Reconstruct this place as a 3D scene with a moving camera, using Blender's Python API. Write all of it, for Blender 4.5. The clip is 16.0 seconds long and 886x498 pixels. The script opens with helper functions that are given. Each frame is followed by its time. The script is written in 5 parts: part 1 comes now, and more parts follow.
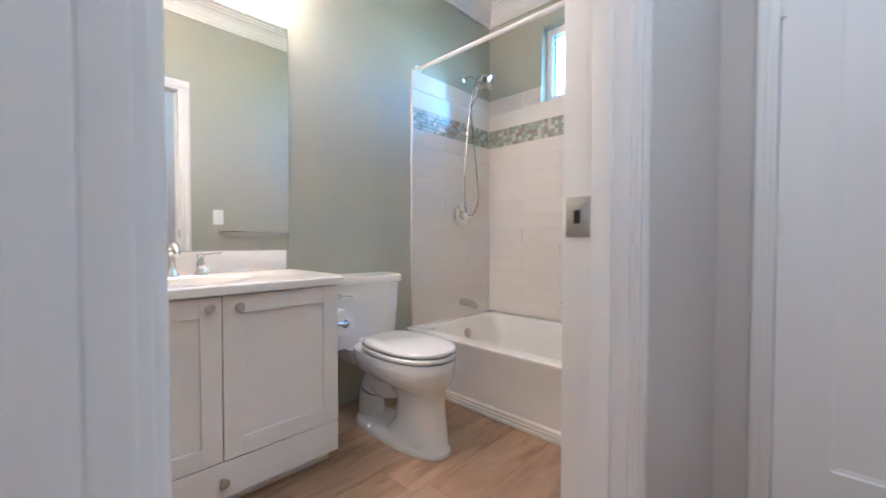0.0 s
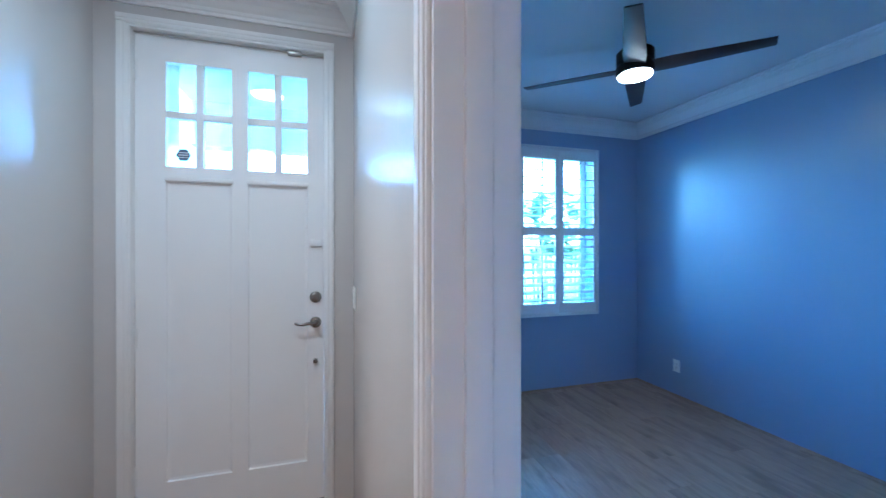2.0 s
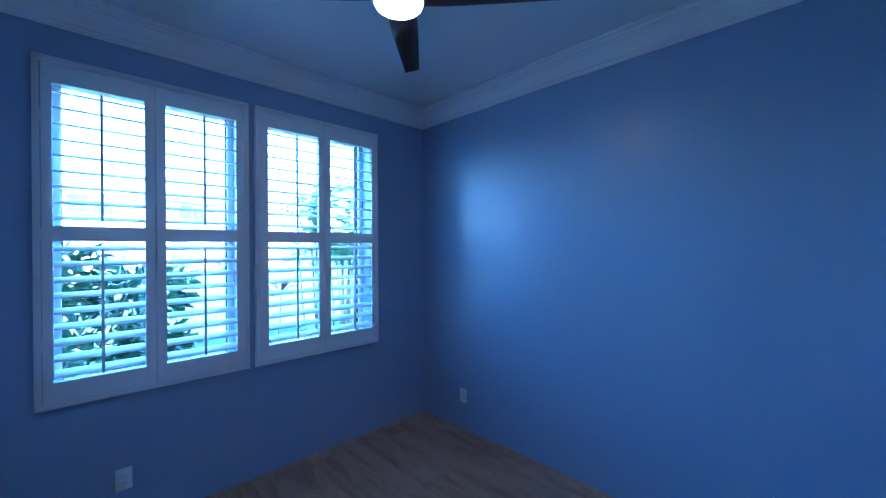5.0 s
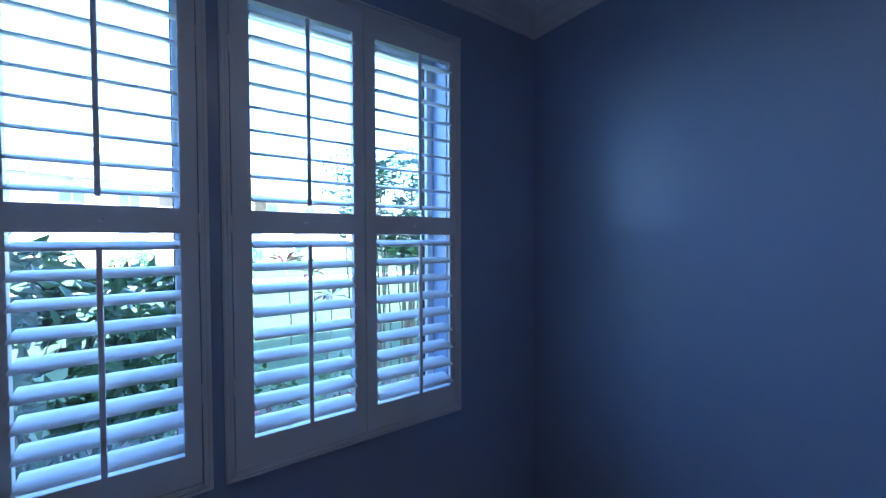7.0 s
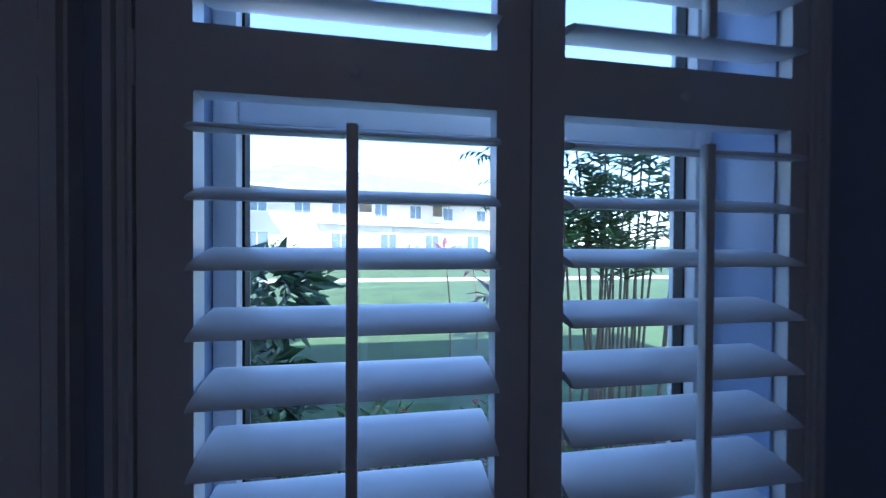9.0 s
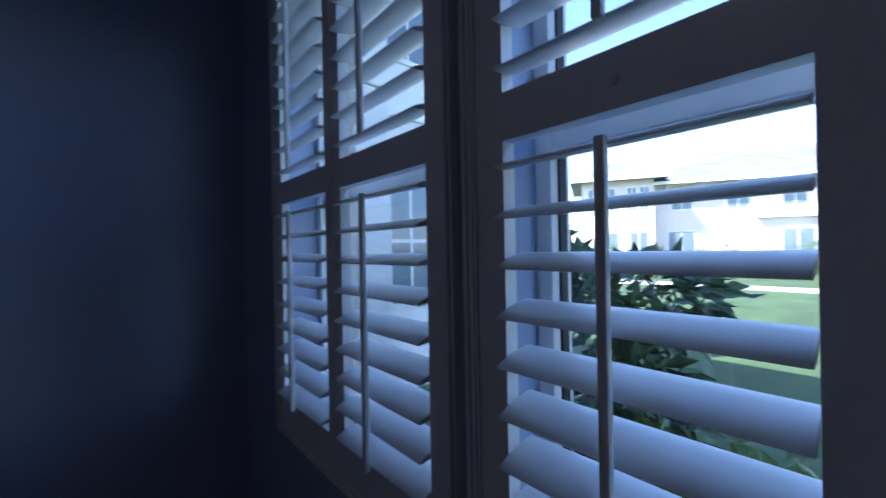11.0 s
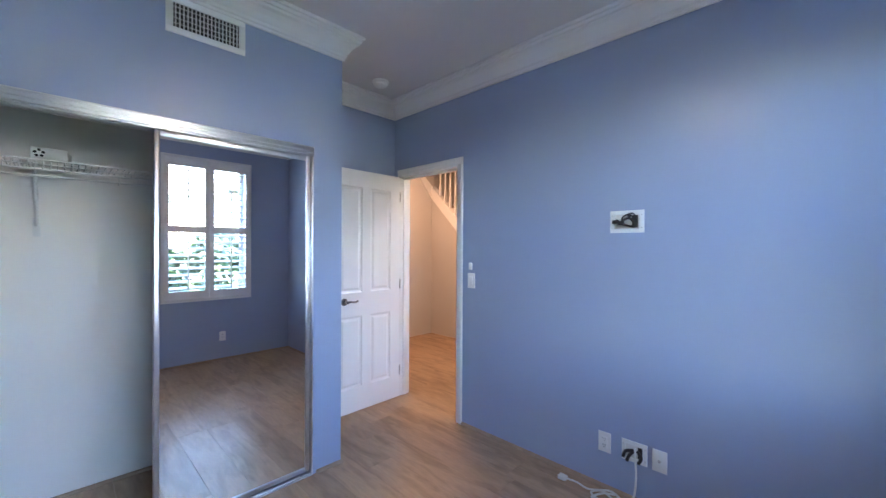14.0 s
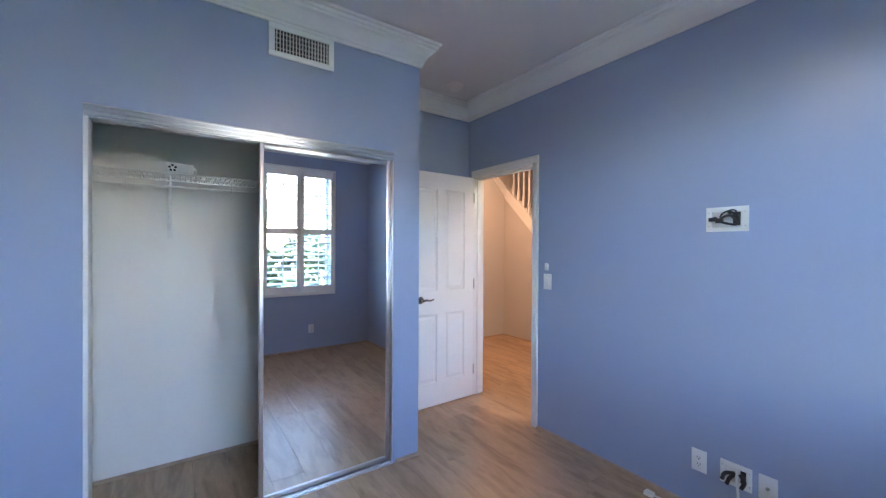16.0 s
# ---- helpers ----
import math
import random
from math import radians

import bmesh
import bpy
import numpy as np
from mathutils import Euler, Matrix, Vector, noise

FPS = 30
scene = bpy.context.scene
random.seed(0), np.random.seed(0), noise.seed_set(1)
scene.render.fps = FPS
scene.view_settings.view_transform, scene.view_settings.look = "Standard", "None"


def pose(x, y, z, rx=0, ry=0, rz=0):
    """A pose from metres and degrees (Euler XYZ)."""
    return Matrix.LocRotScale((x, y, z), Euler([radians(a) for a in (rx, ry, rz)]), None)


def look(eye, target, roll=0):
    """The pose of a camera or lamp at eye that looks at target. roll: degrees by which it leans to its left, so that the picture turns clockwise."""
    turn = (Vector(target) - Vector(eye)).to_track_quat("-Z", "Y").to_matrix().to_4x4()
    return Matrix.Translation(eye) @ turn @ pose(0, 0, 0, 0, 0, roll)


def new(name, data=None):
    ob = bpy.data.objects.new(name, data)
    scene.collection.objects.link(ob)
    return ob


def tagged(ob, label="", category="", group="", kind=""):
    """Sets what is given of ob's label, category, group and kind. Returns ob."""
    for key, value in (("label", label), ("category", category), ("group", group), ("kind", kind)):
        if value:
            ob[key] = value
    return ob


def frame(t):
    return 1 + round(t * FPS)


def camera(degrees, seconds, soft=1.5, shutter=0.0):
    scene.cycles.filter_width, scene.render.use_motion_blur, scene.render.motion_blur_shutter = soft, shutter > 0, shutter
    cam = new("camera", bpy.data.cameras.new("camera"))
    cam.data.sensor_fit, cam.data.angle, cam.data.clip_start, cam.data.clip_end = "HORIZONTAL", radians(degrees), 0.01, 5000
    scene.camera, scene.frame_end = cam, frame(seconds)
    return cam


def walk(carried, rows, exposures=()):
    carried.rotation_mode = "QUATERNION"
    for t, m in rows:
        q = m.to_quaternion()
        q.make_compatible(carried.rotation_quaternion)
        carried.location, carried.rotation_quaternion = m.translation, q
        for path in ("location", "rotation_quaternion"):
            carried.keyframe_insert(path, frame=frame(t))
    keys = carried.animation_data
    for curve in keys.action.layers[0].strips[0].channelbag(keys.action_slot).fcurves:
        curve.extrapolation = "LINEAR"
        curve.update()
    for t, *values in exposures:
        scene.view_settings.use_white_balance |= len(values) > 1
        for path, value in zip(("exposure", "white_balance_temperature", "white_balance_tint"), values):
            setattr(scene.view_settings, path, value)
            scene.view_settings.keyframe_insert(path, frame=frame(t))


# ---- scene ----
cam = camera(98.3, 16.0, soft=1.3, shutter=0.25)
PATH = [
    (0, (-1.085, -2.699, 0.925), (-2.512, -1.224, 0.874), 0.05),
    (0.5, (-0.860, -2.895, 1.006), (-1.819, -1.156, 0.98), 0.05),
    (0.8, (-0.606, -3.049, 1.086), (-1.295, -1.172, 1.04), 0.05),
    (1, (-0.49, -3.155, 1.145), (-0.975, -1.215, 1.11), 0.05),
    (1.5, (-0.301, -3.268, 1.282), (-0.209, -1.270, 1.254), 0.0),
    (2, (-0.267, -3.358, 1.422), (0.312, -1.443, 1.417), 0.0),
    (2.5, (-0.285, -3.365, 1.443), (0.611, -1.577, 1.452), -0.05),
    (2.7, (-0.259, -3.313, 1.458), (0.779, -1.604, 1.472), -0.1),
    (3, (-0.161, -3.232, 1.495), (1.019, -1.617, 1.487), -0.2),
    (3.5, (0.039, -3.116, 1.504), (1.381, -1.633, 1.498), -0.25),
    (4, (0.256, -2.959, 1.489), (1.648, -1.524, 1.483), -0.25),
    (4.5, (0.471, -2.808, 1.480), (1.866, -1.375, 1.475), -0.25),
    (5, (0.627, -2.644, 1.511), (2.019, -1.208, 1.503), -0.25),
    (5.2, (0.690, -2.545, 1.525), (2.111, -1.138, 1.516), -0.25),
    (7.5, (1.545, -1.119, 1.525), (2.479, 0.649, 1.497), -0.4),
    (8, (1.691, -0.861, 1.476), (2.378, 1.017, 1.473), -0.4),
    (10.3, (1.835, -0.316, 1.341), (1.228, 1.588, 1.290), -0.9),
    (10.4, (1.853, -0.340, 1.345), (1.118, 1.517, 1.293), -1.2),
    (10.5, (1.872, -0.367, 1.349), (1.006, 1.434, 1.297), -1.4),
    (10.6, (1.890, -0.395, 1.355), (0.888, 1.331, 1.310), -1.4),
    (10.8, (1.921, -0.450, 1.367), (0.656, 1.090, 1.350), -1.3),
    (11, (1.951, -0.493, 1.381), (0.454, 0.834, 1.380), -1.1),
    (11.3, (2.014, -0.520, 1.403), (0.232, 0.385, 1.396), -0.7),
    (11.5, (2.059, -0.541, 1.410), (0.132, 0.000, 1.411), -0.4),
    (11.6, (2.073, -0.548, 1.414), (0.109, -0.170, 1.414), -0.2),
    (12, (2.139, -0.587, 1.43), (0.153, -0.819, 1.433), 0.15),
    (12.5, (2.188, -0.657, 1.440), (0.297, -1.309, 1.43), 0.3),
    (13, (2.206, -0.709, 1.412), (0.477, -1.713, 1.403), 0.3),
    (13.5, (2.231, -0.757, 1.400), (0.658, -1.993, 1.39), 0.3),
    (14, (2.253, -0.774, 1.394), (0.834, -2.183, 1.385), 0.3),
    (14.5, (2.272, -0.780, 1.396), (0.974, -2.302, 1.384), 0.3),
    (15, (2.279, -0.777, 1.394), (1.074, -2.373, 1.382), 0.3),
    (15.5, (2.282, -0.776, 1.392), (1.126, -2.408, 1.383), 0.3),
    (16, (2.286, -0.776, 1.395), (1.15, -2.422, 1.384), 0.3),
]
EXPOSURES = [
    (0.0, 5.5, 4130, -1), (0.5, 5.6, 4080, -1), (1.0, 5.5, 4050, 0), (1.5, 5.6, 3890, -3), (2.0, 5.4, 3920, -4), (2.5, 5.3, 3850, -4), (3.0, 5.4, 3760, -2), (3.5, 5.25, 3780, -1), (4.3, 4.95, 3820, 3), (5.0, 4.7, 3930, 7),
    (7.5, 3.3, 4930, 18), (8.0, 2.8, 5000, 20), (10.4, 2.12, 5250, 20), (11.0, 2.2, 5380, 22), (11.6, 3.5, 5330, 20), (12.0, 4.78, 5420, 20), (12.5, 5.65, 5620, 16), (14.0, 5.8, 6420, 16), (16.0, 5.74, 6520, 16),
]
walk(cam, [(t, look(eye, target, roll)) for t, eye, target, roll in PATH], EXPOSURES)

# ---- world, sun, lamps ----
SUN_EL, SUN_AZ = 48.0, 205.0          # degrees; azimuth clockwise from north
world = bpy.data.worlds.new("sky")
scene.world = world
world.use_nodes = True
wn = world.node_tree.nodes
wl = world.node_tree.links
sky = wn.new("ShaderNodeTexSky")
sky.sky_type = "NISHITA"
sky.sun_disc = False
sky.sun_elevation = radians(SUN_EL)
sky.sun_rotation = radians(SUN_AZ)
sky.air_density, sky.dust_density, sky.ozone_density = 1.0, 0.6, 1.2
wl.new(sky.outputs[0], wn["Background"].inputs[0])
wn["Background"].inputs[1].default_value = 0.15
sd = bpy.data.lights.new("sun", "SUN")
sd.energy, sd.angle, sd.color = 5.0, radians(0.5), (1.0, 0.95, 0.87)
sun_ob = new("sun", sd)
a, e = radians(SUN_AZ), radians(SUN_EL)
sun_ob.matrix_world = look((0, 0, 30), Vector((0, 0, 30)) - Vector((math.sin(a) * math.cos(e), math.cos(a) * math.cos(e), math.sin(e))))


def lamp(name, loc, size, watts, colour):
    d = bpy.data.lights.new(name, "AREA")
    d.shape, d.size, d.energy, d.color = "DISK", size, watts, colour
    o = new(name, d)
    o.location = loc
    return o


lamp("hall_ceiling_lamp", (-0.74, -2.35, 2.70), 0.25, 0.40, (1.0, 0.80, 0.62))
lamp("stair_hall_lamp", (-1.1, -4.5, 2.70), 0.25, 0.5, (1.0, 0.56, 0.32))


# ---- materials ----
def mat(name, base, rough=0.5, metal=0.0, var=0.06, scale=3.0, bump=0.0, bscale=120.0, coat=0.0, rvar=0.1, spec=0.5):
    m = bpy.data.materials.new(name)
    m.use_nodes = True
    n, l = m.node_tree.nodes, m.node_tree.links
    b = n["Principled BSDF"]
    b.inputs["Roughness"].default_value = rough
    b.inputs["Metallic"].default_value = metal
    b.inputs["Coat Weight"].default_value = coat
    b.inputs["Coat Roughness"].default_value = 0.2
    b.inputs["Specular IOR Level"].default_value = spec
    tc = n.new("ShaderNodeTexCoord")
    big = n.new("ShaderNodeTexNoise")
    big.inputs["Scale"].default_value = scale
    big.inputs["Detail"].default_value = 6 if var > 0.04 else 2
    l.new(tc.outputs["Object"], big.inputs["Vector"])
    ramp = n.new("ShaderNodeMapRange")
    ramp.inputs["From Min"].default_value, ramp.inputs["From Max"].default_value = (0.3, 0.7) if var > 0.04 else (0.0, 1.0)
    ramp.inputs["To Min"].default_value, ramp.inputs["To Max"].default_value = 1 - var, 1 + var
    l.new(big.outputs[0], ramp.inputs["Value"])
    mul = n.new("ShaderNodeMix")
    mul.data_type, mul.blend_type = "RGBA", "MULTIPLY"
    mul.inputs["Factor"].default_value = 1.0
    mul.inputs[6].default_value = (*base, 1)
    l.new(ramp.outputs[0], mul.inputs[7])
    l.new(mul.outputs[2], b.inputs["Base Color"])
    if rvar:
        rr = n.new("ShaderNodeMapRange")
        rr.inputs["To Min"].default_value, rr.inputs["To Max"].default_value = max(0, rough * (1 - rvar)), min(1, rough * (1 + rvar))
        l.new(big.outputs[0], rr.inputs["Value"])
        l.new(rr.outputs[0], b.inputs["Roughness"])
    if bump:
        fine = n.new("ShaderNodeTexNoise")
        fine.inputs["Scale"].default_value = bscale
        fine.inputs["Detail"].default_value = 3
        l.new(tc.outputs["Object"], fine.inputs["Vector"])
        bp = n.new("ShaderNodeBump")
        bp.inputs["Strength"].default_value = bump
        bp.inputs["Distance"].default_value = 0.002
        l.new(fine.outputs[0], bp.inputs["Height"])
        l.new(bp.outputs[0], b.inputs["Normal"])
    return m


def glow(name, colour, strength):
    m = bpy.data.materials.new(name)
    m.use_nodes = True
    b = m.node_tree.nodes["Principled BSDF"]
    b.inputs["Base Color"].default_value = (0.9, 0.9, 0.9, 1)
    b.inputs["Emission Color"].default_value = (*colour, 1)
    b.inputs["Emission Strength"].default_value = strength
    return m


def glass_mat(name, tint=(1, 1, 1), gloss=0.06):
    m = bpy.data.materials.new(name)
    m.use_nodes = True
    n, l = m.node_tree.nodes, m.node_tree.links
    n.remove(n["Principled BSDF"])
    tr, gl, mx = n.new("ShaderNodeBsdfTransparent"), n.new("ShaderNodeBsdfGlossy"), n.new("ShaderNodeMixShader")
    tr.inputs[0].default_value = (*tint, 1)
    gl.inputs["Roughness"].default_value = 0.01
    mx.inputs[0].default_value = gloss
    l.new(tr.outputs[0], mx.inputs[1])
    l.new(gl.outputs[0], mx.inputs[2])
    l.new(mx.outputs[0], n["Material Output"].inputs["Surface"])
    return m


def wood_mat(name, dark, light, rough=0.42, mortar=False):
    """Laminate boards that run along y: streaked grain, a tone of its own for each board."""
    m = bpy.data.materials.new(name)
    m.use_nodes = True
    n, l = m.node_tree.nodes, m.node_tree.links
    b = n["Principled BSDF"]
    geo, oi = n.new("ShaderNodeNewGeometry"), n.new("ShaderNodeObjectInfo")
    mp = n.new("ShaderNodeMapping")
    mp.inputs["Scale"].default_value = (8.5, 1.5, 8.5)
    off = n.new("ShaderNodeVectorMath")
    off.operation = "ADD"
    comb = n.new("ShaderNodeCombineXYZ")
    sc = n.new("ShaderNodeMath")
    sc.operation = "MULTIPLY"
    sc.inputs[1].default_value = 37.0
    l.new(oi.outputs["Random"], sc.inputs[0])
    l.new(sc.outputs[0], comb.inputs[1])
    l.new(geo.outputs["Position"], off.inputs[0])
    l.new(comb.outputs[0], off.inputs[1])
    l.new(off.outputs[0], mp.inputs["Vector"])
    n1, n2 = n.new("ShaderNodeTexNoise"), n.new("ShaderNodeTexNoise")
    n1.inputs["Scale"].default_value, n1.inputs["Detail"].default_value, n1.inputs["Distortion"].default_value = 1.1, 8, 1.2
    n2.inputs["Scale"].default_value, n2.inputs["Detail"].default_value = 7.0, 4
    l.new(mp.outputs[0], n1.inputs["Vector"])
    l.new(mp.outputs[0], n2.inputs["Vector"])
    cr = n.new("ShaderNodeValToRGB")
    cr.color_ramp.elements[0].position, cr.color_ramp.elements[1].position = 0.22, 0.55
    cr.color_ramp.elements[0].color, cr.color_ramp.elements[1].color = (*dark, 1), (*light, 1)
    l.new(n1.outputs[0], cr.inputs[0])
    v = n.new("ShaderNodeMapRange")
    v.inputs["To Min"].default_value, v.inputs["To Max"].default_value = 0.93, 1.06
    l.new(oi.outputs["Random"], v.inputs["Value"])
    v2 = n.new("ShaderNodeMapRange")
    v2.inputs["From Min"].default_value, v2.inputs["From Max"].default_value = 0.3, 0.7
    v2.inputs["To Min"].default_value, v2.inputs["To Max"].default_value = 0.9, 1.08
    l.new(n2.outputs[0], v2.inputs["Value"])
    mp3 = n.new("ShaderNodeMapping")
    mp3.inputs["Scale"].default_value = (11.0, 4.0, 11.0)
    l.new(off.outputs[0], mp3.inputs["Vector"])
    n3 = n.new("ShaderNodeTexNoise")
    n3.inputs["Scale"].default_value, n3.inputs["Detail"].default_value = 1.0, 5
    l.new(mp3.outputs[0], n3.inputs["Vector"])
    v3 = n.new("ShaderNodeMapRange")
    v3.inputs["From Min"].default_value, v3.inputs["From Max"].default_value = 0.62, 0.74
    v3.inputs["To Min"].default_value, v3.inputs["To Max"].default_value = 1.0, 0.68
    l.new(n3.outputs[0], v3.inputs["Value"])
    m0 = n.new("ShaderNodeMath")
    m0.operation = "MULTIPLY"
    l.new(v.outputs[0], m0.inputs[0])
    l.new(v3.outputs[0], m0.inputs[1])
    mm = n.new("ShaderNodeMath")
    mm.operation = "MULTIPLY"
    l.new(m0.outputs[0], mm.inputs[0])
    l.new(v2.outputs[0], mm.inputs[1])
    mul = n.new("ShaderNodeMix")
    mul.data_type, mul.blend_type = "RGBA", "MULTIPLY"
    mul.inputs["Factor"].default_value = 1.0
    l.new(cr.outputs[0], mul.inputs[6])
    l.new(mm.outputs[0], mul.inputs[7])
    l.new(mul.outputs[2], b.inputs["Base Color"])
    b.inputs["Roughness"].default_value = rough
    bp = n.new("ShaderNodeBump")
    bp.inputs["Strength"].default_value, bp.inputs["Distance"].default_value = 0.25, 0.001
    l.new(n2.outputs[0], bp.inputs["Height"])
    l.new(bp.outputs[0], b.inputs["Normal"])
    return m


M_BLUE = mat("paint_blue", (0.328, 0.392, 0.555), 0.32, rvar=0.0, var=0.02, scale=1.2, bump=0.10, bscale=220, spec=0.5)
M_HALL = mat("paint_hall", (0.58, 0.555, 0.53), 0.26, rvar=0.0, var=0.02, scale=1.2, bump=0.10, bscale=220)
M_SAGE = mat("paint_sage", (0.43, 0.435, 0.36), 0.32, rvar=0.0, var=0.02, scale=1.2, bump=0.10, bscale=220)
M_CLOSET = mat("paint_closet", (0.86, 0.835, 0.80), 0.5, var=0.03, scale=1.5, bump=0.1, bscale=220)
M_CEIL = mat("paint_ceiling", (0.74, 0.73, 0.72), 0.7, var=0.02, scale=1.5, bump=0.15, bscale=160)
M_TRIM = mat("paint_trim", (0.80, 0.79, 0.77), 0.35, var=0.02, scale=4)
M_DOOR = mat("paint_door", (0.82, 0.81, 0.80), 0.36, var=0.02, scale=4, bump=0.05, bscale=90)
M_SHUT = mat("shutter_white", (0.80, 0.80, 0.80), 0.38, var=0.02, scale=5)
M_PLASTIC = mat("plate_plastic", (0.80, 0.80, 0.78), 0.3, var=0.02, scale=8)
M_STICKER = mat("sticker_grey", (0.10, 0.12, 0.15), 0.5, var=0.05)
# near-black colour standing for the shade inside slots, openings and vents
M_DARK = mat("hole_shade", (0.015, 0.015, 0.015), 0.6, var=0.1)
M_CABLE = mat("black_cable", (0.02, 0.02, 0.022), 0.45, var=0.1)
M_WCABLE = mat("white_cable", (0.75, 0.74, 0.72), 0.45, var=0.05)
M_CHROME = mat("chrome", (0.75, 0.75, 0.76), 0.12, 1.0, var=0.03)
M_NICKEL = mat("dark_satin_nickel", (0.30, 0.285, 0.27), 0.24, 1.0, var=0.06, scale=20)
M_STEEL = mat("brushed_steel", (0.50, 0.475, 0.445), 0.3, 1.0, var=0.05, scale=20)
M_ALU = mat("polished_aluminium", (0.68, 0.68, 0.70), 0.30, 1.0, var=0.02, scale=4, rvar=0.0)
M_MIRROR = mat("mirror_silver", (0.88, 0.90, 0.90), 0.01, 1.0, var=0.0, rvar=0)
M_GLASS = glass_mat("window_glass", (0.94, 0.97, 0.96), 0.06)
M_BRONZE = mat("dark_bronze", (0.030, 0.022, 0.018), 0.38, 0.4, var=0.15, scale=9)
M_BLADE = mat("fan_blade_wood", (0.045, 0.028, 0.020), 0.42, var=0.25, scale=11)
M_LENS = glow("fan_light_lens", (1.0, 0.80, 0.60), 1.3)
M_SHADE = glow("frosted_lamp_shade", (1.0, 0.57, 0.32), 4.1)
M_PORC = mat("porcelain", (0.84, 0.83, 0.81), 0.12, var=0.01, coat=0.3, rvar=0)
M_CULT = mat("cultured_marble", (0.84, 0.82, 0.79), 0.2, var=0.03, scale=6)
M_CAB = mat("cabinet_paint", (0.76, 0.73, 0.70), 0.4, var=0.02, scale=5)
M_TILE = mat("wall_tile_glaze", (0.80, 0.76, 0.72), 0.14, var=0.02, scale=2, rvar=0)
M_GROUT = mat("grout", (0.79, 0.75, 0.71), 0.85, var=0.05, scale=30)
M_MOS = [mat("mosaic_glass_" + k, c, 0.15, var=0.08, scale=30) for k, c in
         (("pale", (0.62, 0.63, 0.55)), ("sage", (0.36, 0.40, 0.33)), ("brown", (0.36, 0.31, 0.24)), ("grey", (0.45, 0.48, 0.45)))]
M_PAPER = mat("toilet_paper", (0.83, 0.82, 0.80), 0.9, var=0.03, bump=0.2)
M_FLOOR = wood_mat("oak_laminate", (0.245, 0.150, 0.088), (0.455, 0.300, 0.184), 0.33)
M_JOINT = mat("floor_joint", (0.13, 0.09, 0.06), 0.8, var=0.1)
M_SHOE = mat("shoe_moulding_wood", (0.40, 0.29, 0.20), 0.5, var=0.15, scale=12)
M_STUCCO = mat("stucco_cream", (0.74, 0.63, 0.55), 0.85, var=0.06, scale=2, bump=0.5, bscale=60)
M_STUCCO2 = mat("stucco_white", (0.78, 0.76, 0.73), 0.85, var=0.06, scale=2, bump=0.5, bscale=60)
M_ROOF = mat("roof_tile_grey", (0.16, 0.155, 0.155), 0.8, var=0.25, scale=1.5, bump=0.6, bscale=8)
M_GRASS = mat("lawn_grass", (0.040, 0.072, 0.020), 0.9, var=0.35, scale=1.5, bump=1.0, bscale=70)
M_SOIL = mat("mulch", (0.075, 0.052, 0.038), 0.95, var=0.35, scale=9, bump=1.0, bscale=40)
M_PATH = mat("concrete_walk", (0.42, 0.40, 0.37), 0.9, var=0.1, scale=2, bump=0.3)
M_LEAF = mat("shrub_leaf", (0.045, 0.095, 0.028), 0.42, var=0.4, scale=6)
M_LEAF2 = mat("fresh_leaf", (0.10, 0.17, 0.04), 0.45, var=0.35, scale=6)
M_FROND = mat("palm_frond", (0.080, 0.145, 0.036), 0.45, var=0.35, scale=6)
M_TI = mat("ti_leaf_red", (0.11, 0.035, 0.035), 0.4, var=0.4, scale=8)
M_BLOOM = mat("red_bloom", (0.45, 0.05, 0.08), 0.5, var=0.3, scale=20)
M_STEM = mat("woody_stem", (0.16, 0.12, 0.075), 0.8, var=0.25, scale=14)
M_VINYL = mat("window_vinyl", (0.80, 0.80, 0.80), 0.4, var=0.02)
M_PANE = mat("window_pane_far", (0.14, 0.18, 0.22), 0.06, var=0.1)
M_RUBBER = mat("black_rubber", (0.02, 0.02, 0.02), 0.7, var=0.1)


# ---- mesh helpers ----
def box(bm, x0, y0, z0, x1, y1, z1, bevel=0.0):
    vs = bmesh.ops.create_cube(bm, size=1, matrix=Matrix.Translation(((x0 + x1) / 2, (y0 + y1) / 2, (z0 + z1) / 2)) @ Matrix.Diagonal((abs(x1 - x0), abs(y1 - y0), abs(z1 - z0), 1)))["verts"]
    if bevel:
        es = list({e for v in vs for e in v.link_edges})
        bmesh.ops.bevel(bm, geom=es, offset=bevel, segments=2, profile=0.5, affect="EDGES")
    return bm


def cyl(bm, p0, p1, r0, r1=None, seg=20):
    r1 = r0 if r1 is None else r1
    p0, p1 = Vector(p0), Vector(p1)
    d = p1 - p0
    m = Matrix.Translation((p0 + p1) / 2) @ d.to_track_quat("Z", "Y").to_matrix().to_4x4()
    bmesh.ops.create_cone(bm, cap_ends=True, segments=seg, radius1=r0, radius2=r1, depth=d.length, matrix=m)
    return bm


def lathe(bm, prof, centre, axis=(0, 0, 1), seg=28, sx=1.0, sy=1.0):
    """Turned shape: prof holds (radius, height) along axis from centre."""
    q = Vector(axis).to_track_quat("Z", "Y").to_matrix().to_4x4()
    m = Matrix.Translation(centre) @ q
    rings = []
    for r, h in prof:
        rings.append([bm.verts.new(m @ Vector((r * sx * math.cos(2 * math.pi * i / seg), r * sy * math.sin(2 * math.pi * i / seg), h))) for i in range(seg)])
    for A, B in zip(rings, rings[1:]):
        for i in range(seg):
            bm.faces.new((A[i], A[(i + 1) % seg], B[(i + 1) % seg], B[i]))
    bm.faces.new(rings[0][::-1])
    bm.faces.new(rings[-1])
    return bm


